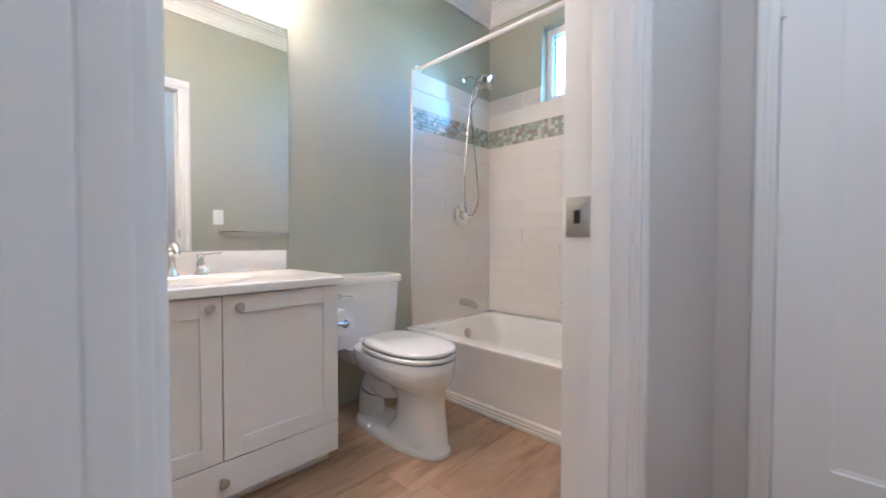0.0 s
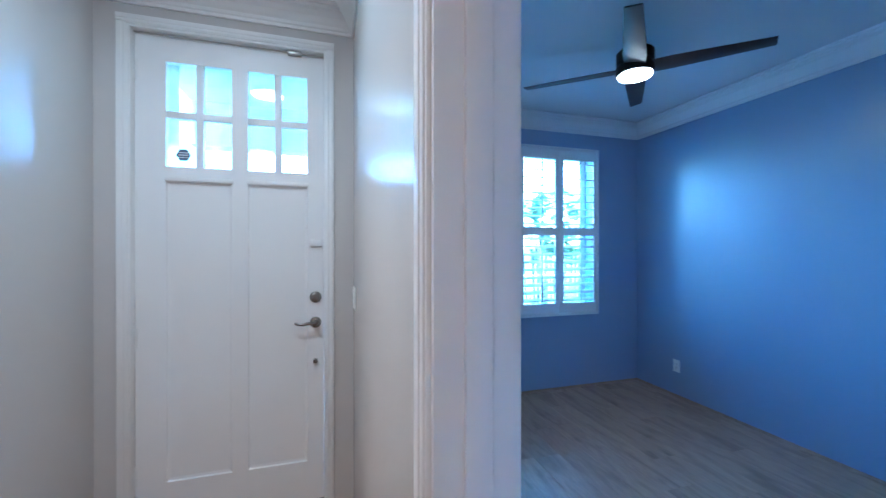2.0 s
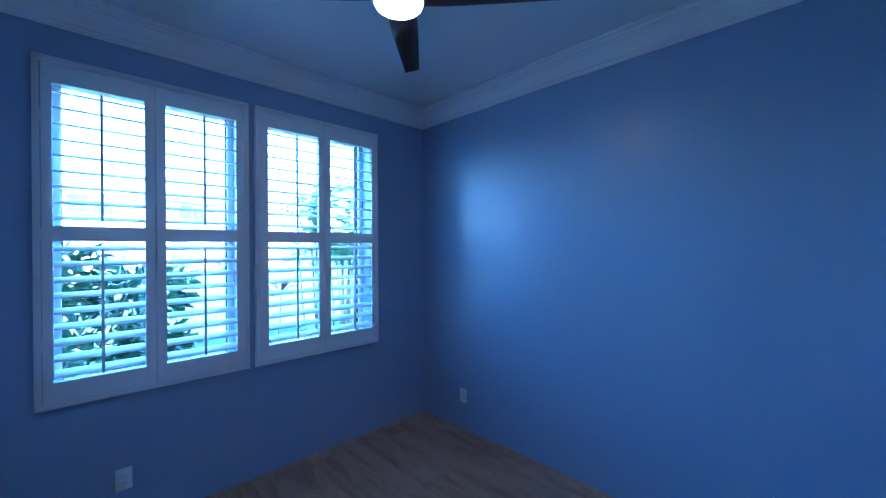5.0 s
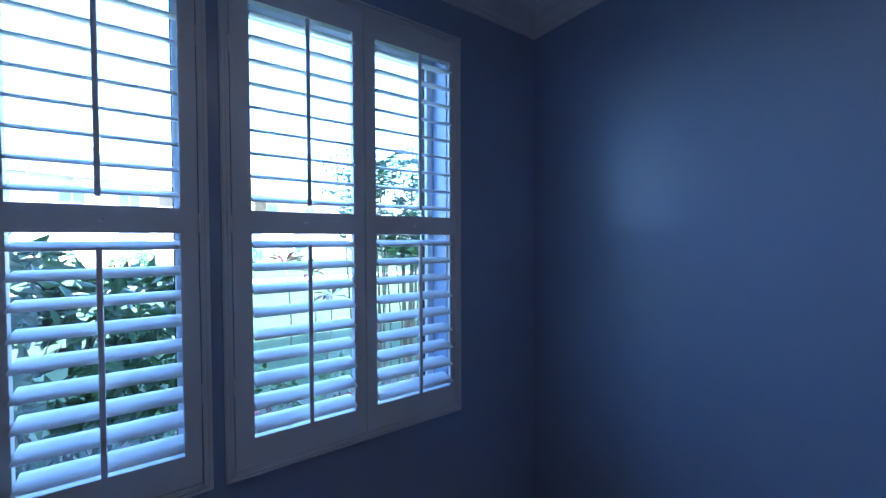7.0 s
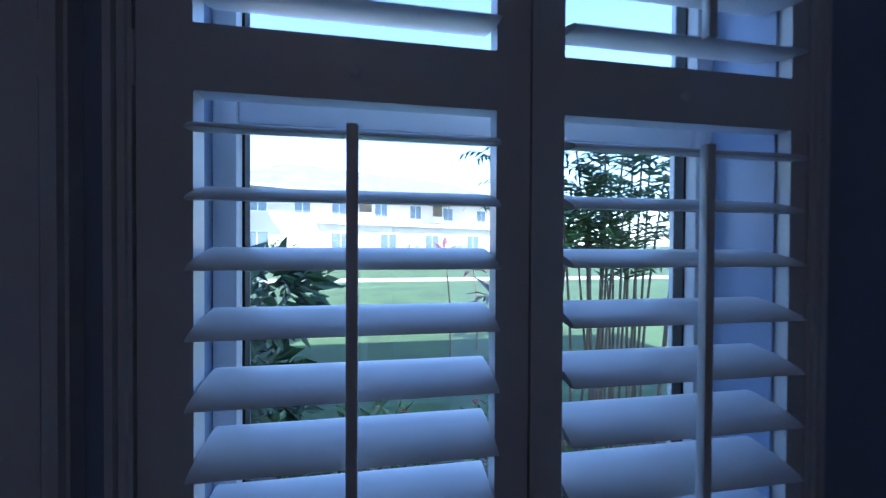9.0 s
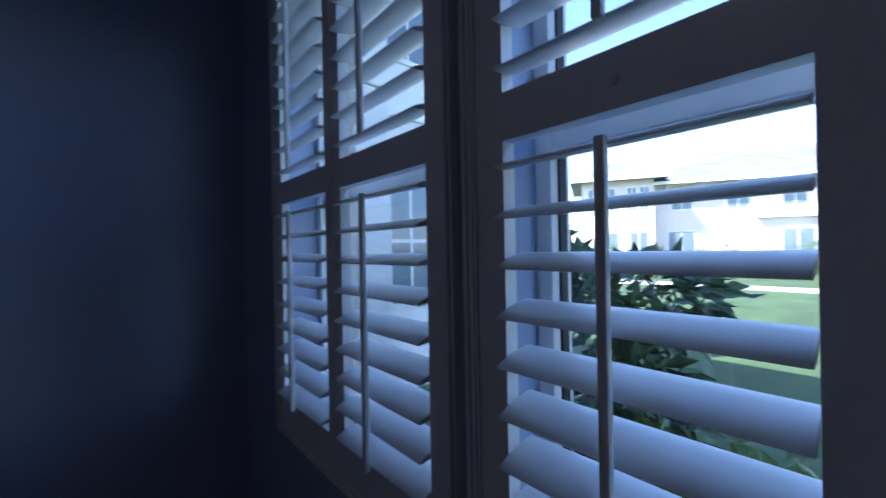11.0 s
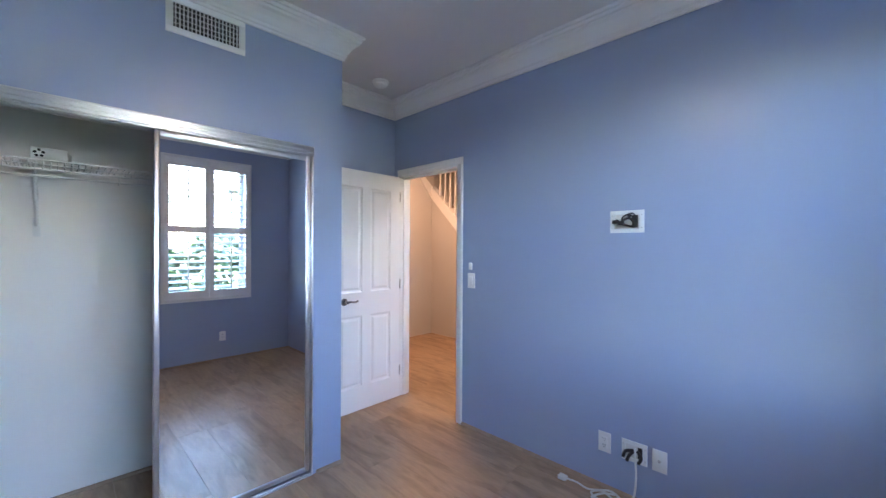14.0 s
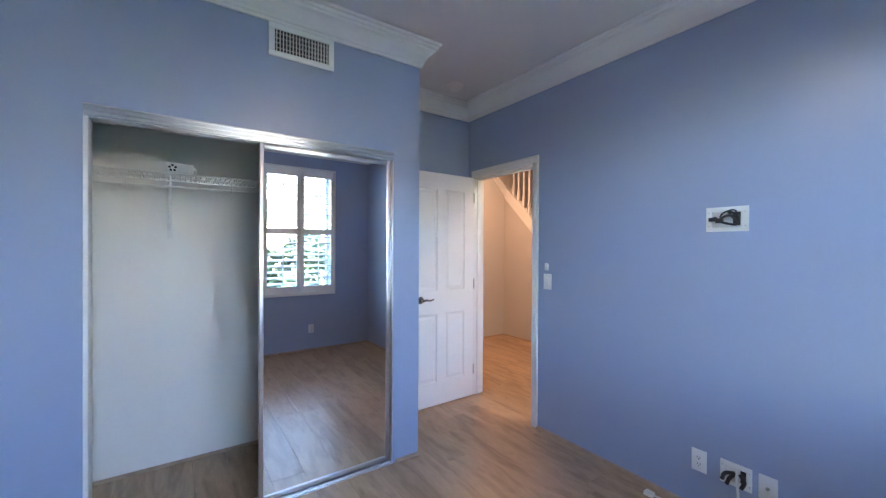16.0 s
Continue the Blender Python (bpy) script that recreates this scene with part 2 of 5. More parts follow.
def loft(bm, rings, cap=True, closed=True):
    R = [[bm.verts.new(p) for p in r] for r in rings]
    k = len(R[0])
    for A, B in zip(R, R[1:]):
        for i in range(k if closed else k - 1):
            bm.faces.new((A[i], A[(i + 1) % k], B[(i + 1) % k], B[i]))
    if cap:
        bm.faces.new(R[0][::-1])
        bm.faces.new(R[-1])
    return bm


def tube(bm, pts, r, seg=8, r_end=None):
    pts = [Vector(p) for p in pts]
    rings = []
    for i, p in enumerate(pts):
        d = (pts[min(i + 1, len(pts) - 1)] - pts[max(i - 1, 0)]).normalized()
        up = Vector((0, 0, 1)) if abs(d.z) < 0.9 else Vector((1, 0, 0))
        s = d.cross(up).normalized()
        u = s.cross(d)
        rad = r if r_end is None else r + (r_end - r) * i / (len(pts) - 1)
        rings.append([p + rad * (math.cos(2 * math.pi * j / seg) * s + math.sin(2 * math.pi * j / seg) * u) for j in range(seg)])
    return loft(bm, rings)


def smooth_path(pts, n=6):
    """Catmull-Rom through the points."""
    P = [Vector(p) for p in pts]
    P = [P[0]] + P + [P[-1]]
    out = []
    for i in range(1, len(P) - 2):
        for j in range(n):
            t = j / n
            a0, a1, a2, a3 = P[i - 1], P[i], P[i + 1], P[i + 2]
            out.append(0.5 * ((2 * a1) + (a2 - a0) * t + (2 * a0 - 5 * a1 + 4 * a2 - a3) * t * t + (3 * a1 - a0 - 3 * a2 + a3) * t ** 3))
    out.append(P[-2])
    return out


def mesh_of(name, bm, mats, smooth=False):
    bmesh.ops.recalc_face_normals(bm, faces=bm.faces)
    me = bpy.data.meshes.new(name)
    bm.to_mesh(me)
    bm.free()
    for m in (mats if isinstance(mats, (list, tuple)) else [mats]):
        me.materials.append(m)
    if smooth:
        me.polygons.foreach_set("use_smooth", [True] * len(me.polygons))
        me.set_sharp_from_angle(angle=radians(38))
    return me


def base_of(ob):
    p = Vector(ob.location)
    while ob.parent:
        ob = ob.parent
        p += ob.location
    return p


def part(name, bm, material, parent, label="", smooth=True):
    """One mesh, given in world metres, under a thing or a part."""
    o = new(name, None if bm is None else mesh_of(name, bm, material, smooth))
    o.data.transform(Matrix.Translation(-base_of(parent)))
    o.parent = parent
    return tagged(o, label)


def thing(name, label, category, at, group="", kind=""):
    o = new(name)
    o.empty_display_size = 0.1
    o.location = at
    return tagged(o, label, category, group, kind)


def solid(name, bm, material, label="", category="", kind="", smooth=False, group=""):
    return tagged(new(name, mesh_of(name, bm, material, smooth)), label, category, group, kind)


def B(*a, **k):
    return box(bmesh.new(), *a, **k)


# ---- structure ----
CEIL, CROWN = 2.74, 2.588
EX, CY, AY, JX = 2.942, -2.982, -3.66, 0.96       # east wall, closet front, alcove back, corner of the closet
HX, HW, FY = -0.127, -1.314, -1.17                # hall faces and the entrance wall
BX, BY = -2.965, -0.225                           # bath's west and north walls


def wall(name, x0, y0, x1, y1, z0, z1, holes, mats, label):
    """A wall with openings (from, to, bottom, top along its length). mats: main, then by facing '+x' and so on."""
    bm = bmesh.new()
    along_x = abs(x1 - x0) > abs(y1 - y0)
    a0, a1 = (x0, x1) if along_x else (y0, y1)

    def put(u0, u1, v0, v1):
        if u1 - u0 > 1e-4 and v1 - v0 > 1e-4:
            box(bm, *((u0, y0, v0, u1, y1, v1) if along_x else (x0, u0, v0, x1, u1, v1)))
    cur = a0
    for h0, h1, hb, ht in sorted(holes):
        put(cur, h0, z0, z1)
        put(h0, h1, z0, hb)
        put(h0, h1, ht, z1)
        cur = h1
    put(cur, a1, z0, z1)
    bmesh.ops.recalc_face_normals(bm, faces=bm.faces)
    keys = [k for k in mats if k != "main"]
    for f in bm.faces:
        c = f.calc_center_median()
        for i, k in enumerate(keys):
            ax = "xyz".index(k[1])
            edge = {"+x": x1, "-x": x0, "+y": y1, "-y": y0}[k]
            if f.normal[ax] * (1 if k[0] == "+" else -1) > 0.9 and abs(c[ax] - edge) < 1e-3:
                f.material_index = i + 1
    return solid(name, bm, [mats["main"]] + [mats[k] for k in keys], label, "wall", "structure")


W1 = (0.555, 1.388, 0.80, 2.38)
W2 = (1.532, 2.365, 0.80, 2.38)
wall("wall_north", HX + 0.0, 0.0, EX + 0.16, 0.19, -0.2, 3.0, [W1, W2], {"main": M_BLUE, "+y": M_STUCCO2}, "blue painted wall with two windows")
wall("wall_east", EX, -3.9, EX + 0.16, 0.0, -0.2, 3.0, [], {"main": M_BLUE, "+x": M_STUCCO2}, "plain blue painted wall, satin sheen")
wall("wall_west", HX, -5.4, 0.0, 0.0, 0, CEIL, [(-3.605, -2.84, 0, 2.055)], {"main": M_HALL, "+x": M_BLUE}, "blue painted wall with the bedroom doorway")
wall("wall_closet_front", JX, CY - 0.11, EX, CY, 0, CEIL, [(1.15, 2.622, 0, 2.0)], {"main": M_BLUE, "-y": M_CLOSET}, "blue painted wall with a wide closet opening")
wall("wall_closet_side", JX, -3.86, JX + 0.11, CY - 0.11, 0, CEIL, [], {"main": M_BLUE, "+x": M_CLOSET}, "blue painted side of the closet")
wall("wall_alcove", 0.0, -3.77, JX, AY, 0, CEIL, [], {"main": M_BLUE}, "blue painted wall behind the open door")
wall("wall_closet_back", JX + 0.11, -3.86, EX, -3.75, 0, CEIL, [], {"main": M_CLOSET}, "off-white painted back wall of the closet")
wall("wall_hall_west", HW - 0.115, -3.25, HW, BY + 0.15, 0, CEIL, [(-2.68, -1.99, 0, 2.05)], {"main": M_HALL, "-x": M_SAGE}, "pale hall wall with the bathroom doorway")
wall("wall_entrance", HW, FY, HX, FY + 0.15, 0, CEIL, [(-1.185, -0.268, 0, 2.50)], {"main": M_HALL, "+y": M_STUCCO2}, "pale wall around the entrance door")
wall("wall_bath_west", BX - 0.12, -3.25, BX, BY + 0.15, 0, CEIL, [], {"main": M_SAGE}, "sage green bathroom wall")
wall("wall_bath_north", BX, BY, HW - 0.115, BY + 0.15, 0, CEIL, [(-2.50, -1.72, 1.90, 2.43)], {"main": M_SAGE, "+y": M_STUCCO2}, "sage green wall with a high window")
wall("wall_bath_south", BX, -3.25, HW - 0.115, -3.14, 0, CEIL, [], {"main": M_HALL, "+y": M_SAGE}, "sage green bathroom wall")
wall("wall_stair_hall_south", -3.2, -5.4, HX, -5.25, 0, CEIL, [], {"main": M_HALL}, "plain warm white hall wall")
wall("wall_stair_outer", -3.2, -5.25, -3.08, -3.25, 0, CEIL, [], {"main": M_HALL}, "plain wall behind the stair")

solid("ceiling", B(-3.2, -5.4, CEIL, EX + 0.16, 0.19, CEIL + 0.2), M_CEIL, "smooth white painted ceiling", "ceiling", "structure")
floor = solid("floor", B(-3.2, -5.4, -0.2, EX + 0.1, 0.1, -0.012), M_JOINT, "brown oak laminate floor of long boards", "floor", "structure")


def sweep(name, poly, prof, material, label, category, closed=True, inward=1):
    """Moulding swept along a plan polygon with mitred corners; prof holds (out from wall, z)."""
    n = len(poly)
    P = [Vector(p) for p in poly]
    rings = []
    for i in range(n):
        def nrm(a_, b_):
            d_ = (b_ - a_).normalized()
            return Vector((d_.y, -d_.x)) * inward
        if closed or 0 < i < n - 1:
            n0, n1 = nrm(P[i - 1], P[i]), nrm(P[i], P[(i + 1) % n])
            mitre = (n0 + n1) / (1 + n0.dot(n1))
        else:
            mitre = nrm(P[0], P[1]) if i == 0 else nrm(P[-2], P[-1])
        rings.append([(P[i].x + mitre.x * o, P[i].y + mitre.y * o, z) for o, z in prof])
    bm = bmesh.new()
    loft(bm, rings + ([rings[0]] if closed else []), cap=not closed)
    bmesh.ops.remove_doubles(bm, verts=bm.verts, dist=1e-5)
    return solid(name, bm, material, label, category, "structure")


c = CEIL
CROWN_PROF = [(0.0, CROWN), (0.012, CROWN), (0.014, CROWN + 0.014), (0.020, CROWN + 0.020), (0.022, CROWN + 0.034), (0.030, CROWN + 0.046), (0.042, CROWN + 0.068),
              (0.060, CROWN + 0.088), (0.076, CROWN + 0.098), (0.080, CROWN + 0.110), (0.088, CROWN + 0.114), (0.092, CROWN + 0.130), (0.104, CROWN + 0.134), (0.106, c - 0.001), (0.0, c - 0.001)]
BED = [(0, 0), (EX, 0), (EX, CY), (JX, CY), (JX, AY), (0, AY)]
sweep("crown_moulding_bedroom", BED, CROWN_PROF, M_TRIM, "white painted crown moulding with stepped profile", "moulding")
BATH = [(BX, BY), (HW - 0.115, BY), (HW - 0.115, -3.14), (BX, -3.14)]
sweep("crown_moulding_bath", BATH, CROWN_PROF, M_TRIM, "white painted crown moulding with stepped profile", "moulding")
HALL = [(HX, -5.25), (-1.9, -5.25), (-1.9, -3.25), (HW, -3.25), (HW, FY), (HX, FY)]
sweep("crown_moulding_hall", HALL, CROWN_PROF, M_TRIM, "white painted crown moulding with stepped profile", "moulding")

SHOE = [(0.0, 0.0), (0.014, 0.0), (0.013, 0.008), (0.008, 0.015), (0.0, 0.019)]
for nm, poly in (("a", [(0, -2.79), (0, 0), (EX, 0), (EX, CY), (2.64, CY)]), ("b", [(1.13, CY), (JX, CY), (JX, AY), (0.0, AY)]),
                 ("c", [(JX + 0.11, CY - 0.11), (JX + 0.11, -3.75), (EX, -3.75), (EX, CY - 0.11)]),
                 ("d", [(HW, -1.93), (HW, FY), (-1.23, FY)]), ("e", [(-0.21, FY), (HX, FY), (HX, -2.78)]),
                 ("f", [(HX, -3.67), (HX, -5.25), (-1.99, -5.25), (-1.99, -3.5)])):
    inw = -1 if nm == "c" else 1
    sweep("baseboard", poly, SHOE, M_SHOE, "thin brown wooden shoe moulding along the wall", "baseboard", closed=False, inward=inw)


# ---- doors, casings ----
def casing(name, axis, face, out, u0, u1, top, w, label, dep=0.016, foot0=0.0, left=True, right=True):
    """Stepped casing round an opening in the wall plane `face`; out is +1 or -1 along the wall's normal axis."""
    t = thing(name, label, "door casing", (face if axis == "x" else (u0 + u1) / 2, (u0 + u1) / 2 if axis == "x" else face, 0), kind="structure")

    def bar(nm, a0, a1, z0, z1, vertical):
        bm = bmesh.new()
        for k, (i0, i1, d) in enumerate(((0, 1, 0.6), (0.12, 0.42, 0.85), (0.42, 0.92, 1.0))):
            if vertical:
                s0, s1 = a0 + (a1 - a0) * i0, a0 + (a1 - a0) * i1
                q = (s0, s1, z0, z1)
            else:
                q = (a0, a1, z0 + (z1 - z0) * i0, z0 + (z1 - z0) * i1)
            lo, hi = sorted((q[0], q[1]))
            f0, f1 = sorted((face, face + out * dep * d))
            if axis == "x":
                box(bm, f0, lo, q[2], f1, hi, q[3], 0.0015)
            else:
                box(bm, lo, f0, q[2], hi, f1, q[3], 0.0015)
        part(nm, bm, M_TRIM, t)
    if left:
        bar("casing_side", u0, u0 - w, foot0, top, True)
    if right:
        bar("casing_side", u1, u1 + w, foot0, top, True)
    bar("casing_head", u0 - (w if left else 0), u1 + (w if right else 0), top, top + w, False)
    return t


def jamb(name, axis, a0, a1, u0, u1, top, label, stop=None, th=0.016):
    """Door lining across the wall's thickness a0..a1."""
    t = thing(name, label, "door frame", ((a0 + a1) / 2, (u0 + u1) / 2, 0) if axis == "x" else ((u0 + u1) / 2, (a0 + a1) / 2, 0), kind="structure")

    def bx(nm, p0, p1, v0, v1, z0, z1):
        bm = B(p0, v0, z0, p1, v1, z1, bevel=0.0015) if axis == "x" else B(v0, p0, z0, v1, p1, z1, bevel=0.0015)
        part(nm, bm, M_TRIM, t)
    bx("jamb_side", a0, a1, u0 - 0.002, u0 + th, 0, top)
    bx("jamb_side", a0, a1, u1 - th, u1 + 0.002, 0, top)
    bx("jamb_head", a0, a1, u0 + th, u1 - th, top - th, top + 0.002)
    if stop:
        s0, s1 = stop
        bx("stop_side", s0, s1, u0 + th, u0 + th + 0.011, 0, top - th)
        bx("stop_side", s0, s1, u1 - th - 0.011, u1 - th, 0, top - th)
        bx("stop_head", s0, s1, u0 + th, u1 - th, top - th - 0.011, top - th)
    return t


casing("bedroom_door_casing", "x", 0.0, 1, -3.60, -2.846, 2.052, 0.057, "white painted stepped casing on the bedroom side", left=False)
casing("bedroom_door_casing", "x", HX, -1, -3.60, -2.846, 2.052, 0.057, "white painted stepped casing on the hall side")
jb = jamb("bedroom_door_frame", "x", HX - 0.002, 0.002, -3.605, -2.84, 2.055, "white painted door frame with stop", (-0.085, -0.045))
part("strike_plate", B(-0.035, -2.8575, 0.93, -0.008, -2.8555, 0.99, bevel=0.0005), M_STEEL, jb, "steel strike plate")
casing("bath_door_casing", "x", HW, 1, -2.665, -1.996, 2.045, 0.06, "white painted stepped casing around the bathroom doorway")
casing("bath_door_casing", "x", HW - 0.115, -1, -2.665, -1.996, 2.045, 0.06, "white painted stepped casing on the bathroom side")
jb2 = jamb("bath_door_frame", "x", HW - 0.117, HW + 0.002, -2.68, -1.99, 2.05, "white painted door frame with steel strike plate", (HW - 0.06, HW - 0.025))
part("strike_plate", B(HW - 0.112, -2.009, 0.93, HW - 0.066, -2.0055, 1.005, bevel=0.0006), M_STEEL, jb2, "worn steel strike plate")
# dark chip on the plate, coloured as the shade in the latch hole
part("strike_hole_shade", B(HW - 0.096, -2.0098, 0.955, HW - 0.084, -2.0086, 0.98), M_BRONZE, jb2)
casing("entrance_door_casing", "y", FY, -1, -1.178, -0.275, 2.495, 0.045, "white painted casing around the entrance door")
jamb("entrance_door_frame", "y", FY - 0.002, FY + 0.15, -1.185, -0.268, 2.50, "white painted entrance door frame", (FY + 0.10, FY + 0.145))


def door_leaf(bm, w, h, th, fields, raised=True, through_fields=()):
    """Leaf from x 0..w, z 0..h, y -th/2..th/2: stiles and rails as a grid, with sunk moulded fields on both faces."""
    xs = sorted({0, w, *[v for f in (*fields, *through_fields) for v in (f[0], f[1])]})
    zs = sorted({0, h, *[v for f in (*fields, *through_fields) for v in (f[2], f[3])]})

    def inside(f, x, z):
        return f[0] < x < f[1] and f[2] < z < f[3]
    for i in range(len(xs) - 1):
        for j in range(len(zs) - 1):
            cx, cz = (xs[i] + xs[i + 1]) / 2, (zs[j] + zs[j + 1]) / 2
            if not any(inside(f, cx, cz) for f in (*fields, *through_fields)):
                box(bm, xs[i], -th / 2, zs[j], xs[i + 1], th / 2, zs[j + 1])
    bmesh.ops.remove_doubles(bm, verts=bm.verts, dist=1e-5)
    for f in fields:
        for s in (-1, 1):
            y = s * th / 2
            steps = [(0, 0.0), (0.004, 0.006), (0.016, 0.010), (0.022, 0.010), (0.040, 0.003)] if raised else [(0, 0.0), (0.004, 0.007), (0.016, 0.010)]
            rings = [[(f[0] + a_, y - s * d_, f[2] + a_), (f[1] - a_, y - s * d_, f[2] + a_), (f[1] - a_, y - s * d_, f[3] - a_), (f[0] + a_, y - s * d_, f[3] - a_)] for a_, d_ in steps]
            R = [[bm.verts.new(p) for p in r] for r in rings]
            for A, C in zip(R, R[1:]):
                for k in range(4):
                    bm.faces.new((A[k], A[(k + 1) % 4], C[(k + 1) % 4], C[k]))
            bm.faces.new(R[-1])
    return bm


def lever_set(parent, at, normal, along, mat_):
    """Rosette, neck and curved lever; along: way the lever points."""
    at, nrm_, al = Vector(at), Vector(normal), Vector(along)
    bm = bmesh.new()
    lathe(bm, [(0.031, 0.0), (0.031, 0.004), (0.027, 0.010), (0.014, 0.013), (0.012, 0.045), (0.0115, 0.055)], at, nrm_, 24)
    up = Vector((0, 0, 1))
    pts = smooth_path([at + nrm_ * 0.048, at + nrm_ * 0.052 + al * 0.03 + up * 0.004, at + nrm_ * 0.05 + al * 0.07 - up * 0.002, at + nrm_ * 0.045 + al * 0.105 + up * 0.006])
    tube(bm, pts, 0.0105, 10, 0.006)
    part("lever_handle", bm, mat_, parent, "satin steel lever handle")


# bedroom door, open against the alcove wall
bd = thing("door_1", "white four-panel interior door standing wide open", "door", (0, 0, 0), kind="structure")
LW, LH = 0.735, 2.03
bm = door_leaf(bmesh.new(), LW, LH, 0.035, [(0.105, 0.325, 0.20, 0.80), (0.41, 0.63, 0.20, 0.80), (0.105, 0.325, 1.00, 1.89), (0.41, 0.63, 1.00, 1.89)])
leaf = part("door_leaf", bm, M_DOOR, bd, smooth=False)
lever_set(bd, (LW - 0.15, 0.0175, 0.93), (0, 1, 0), (-1, 0, 0), M_NICKEL)
lever_set(bd, (LW - 0.15, -0.0175, 0.93), (0, -1, 0), (-1, 0, 0), M_NICKEL)
for hz in (0.2, 1.0, 1.8):
    part("hinge", cyl(B(-0.004, -0.006, hz, 0.0, 0.02, hz + 0.09), (-0.006, 0.02, hz), (-0.006, 0.02, hz + 0.09), 0.006, seg=10), M_STEEL, bd, "steel butt hinge")
bd.matrix_basis = pose(0.015, -3.585, 0.01, 0, 0, 1.5)

# entrance door
DX0, DX1, DZ0, DZ1, DY = -1.167, -0.286, 0.035, 2.484, -1.105
ed = thing("entrance_door", "white painted entrance door with eight small panes", "door", (DX0, DY, DZ0), kind="structure")
w_, h_ = DX1 - DX0, DZ1 - DZ0
bm = door_leaf(bmesh.new(), w_, h_, 0.045, [(0.13, 0.425, 0.215, 1.72), (0.50, 0.795, 0.215, 1.72)], raised=False,
               through_fields=[(0.13, 0.425, 1.795, 2.318), (0.50, 0.795, 1.795, 2.318)])
for v in bm.verts:
    v.co += Vector((DX0, DY, DZ0))
part("door_leaf", bm, M_DOOR, ed, smooth=False)
for i, (u0, u1) in enumerate(((0.13, 0.425), (0.50, 0.795))):
    part("glazing_bar", B(DX0 + (u0 + u1) / 2 - 0.017, DY - 0.019, DZ0 + 1.795, DX0 + (u0 + u1) / 2 + 0.017, DY + 0.019, DZ0 + 2.318, bevel=0.003), M_DOOR, ed)
    part("glazing_bar", B(DX0 + u0, DY - 0.018, DZ0 + 2.040, DX0 + u1, DY + 0.018, DZ0 + 2.074, bevel=0.003), M_DOOR, ed)
    for pa, pb in ((u0, (u0 + u1) / 2), ((u0 + u1) / 2, u1)):
        for za, zb in ((1.795, 2.057), (2.057, 2.318)):
            pn = part("pane", B(DX0 + pa, DY - 0.002, DZ0 + za, DX0 + pb, DY + 0.002, DZ0 + zb), M_GLASS, ed, "clear glass pane", smooth=False)
            pn.visible_shadow = False
    part("panel_sill", B(DX0 + u0 - 0.005, DY - 0.034, DZ0 + 1.722, DX0 + u1 + 0.005, DY - 0.022, DZ0 + 1.742, bevel=0.003), M_DOOR, ed)
bm = lathe(bmesh.new(), [(0.034, 0), (0.034, 0.0006), (0.001, 0.0006)], (DX0 + 0.20, DY - 0.0022, DZ0 + 1.86), (0, -1, 0), 6)
part("sticker", bm, M_STICKER, ed, "small grey six-sided alarm sticker", smooth=False)
for zz in (-0.012, 0.0, 0.012):
    part("sticker_line", B(DX0 + 0.178, DY - 0.0036, DZ0 + 1.858 + zz, DX0 + 0.222, DY - 0.003, DZ0 + 1.862 + zz), M_PLASTIC, ed, smooth=False)
LVX = DX1 - 0.043
lever_set(ed, (LVX, DY - 0.0225, 1.012), (0, -1, 0), (-1, 0, 0), M_NICKEL)
bm = bmesh.new()
lathe(bm, [(0.031, 0), (0.031, 0.006), (0.024, 0.014), (0.014, 0.016)], (LVX, DY - 0.0225, 1.152), (0, -1, 0))
box(bm, LVX - 0.004, DY - 0.06, 1.138, LVX + 0.004, DY - 0.036, 1.166, 0.002)
part("deadbolt", bm, M_NICKEL, ed, "satin steel deadbolt thumb turn")
part("small_latch", lathe(bmesh.new(), [(0.013, 0), (0.013, 0.012), (0.008, 0.016)], (LVX, DY - 0.0225, 0.80), (0, -1, 0), 16), M_NICKEL, ed)
part("door_sensor", B(LVX - 0.025, DY - 0.036, 1.43, LVX + 0.03, DY - 0.0225, 1.47, bevel=0.004), M_PLASTIC, ed, "small white plastic alarm contact")
part("weather_strip", B(DX0, DY - 0.02, 0.012, DX1, DY + 0.02, 0.035), M_RUBBER, ed, "black rubber door sweep")
for hz in (0.25, 0.93, 1.60, 2.25):
    part("hinge", cyl(B(DX0 - 0.012, DY - 0.028, hz, DX0 + 0.012, DY - 0.0225, hz + 0.1), (DX0 - 0.004, DY - 0.032, hz), (DX0 - 0.004, DY - 0.032, hz + 0.1), 0.007, seg=10), M_TRIM, ed, "white painted hinge")
cl = thing("door_closer", "thin steel contact bar above the entrance door", "door closer", (-0.5, FY, 2.47))
part("bar", cyl(bmesh.new(), (DX0, DY - 0.034, 2.476), (DX1, DY - 0.034, 2.476), 0.004, seg=8), M_STEEL, cl)
part("bracket", B(-0.47, DY - 0.05, 2.463, -0.40, DY - 0.0225, 2.482, bevel=0.004), M_STEEL, cl)
solid("threshold", B(-1.168, FY - 0.01, 0.0, -0.285, FY + 0.13, 0.012, bevel=0.003), M_SHOE, "wooden threshold below the entrance door", "threshold", "structure")


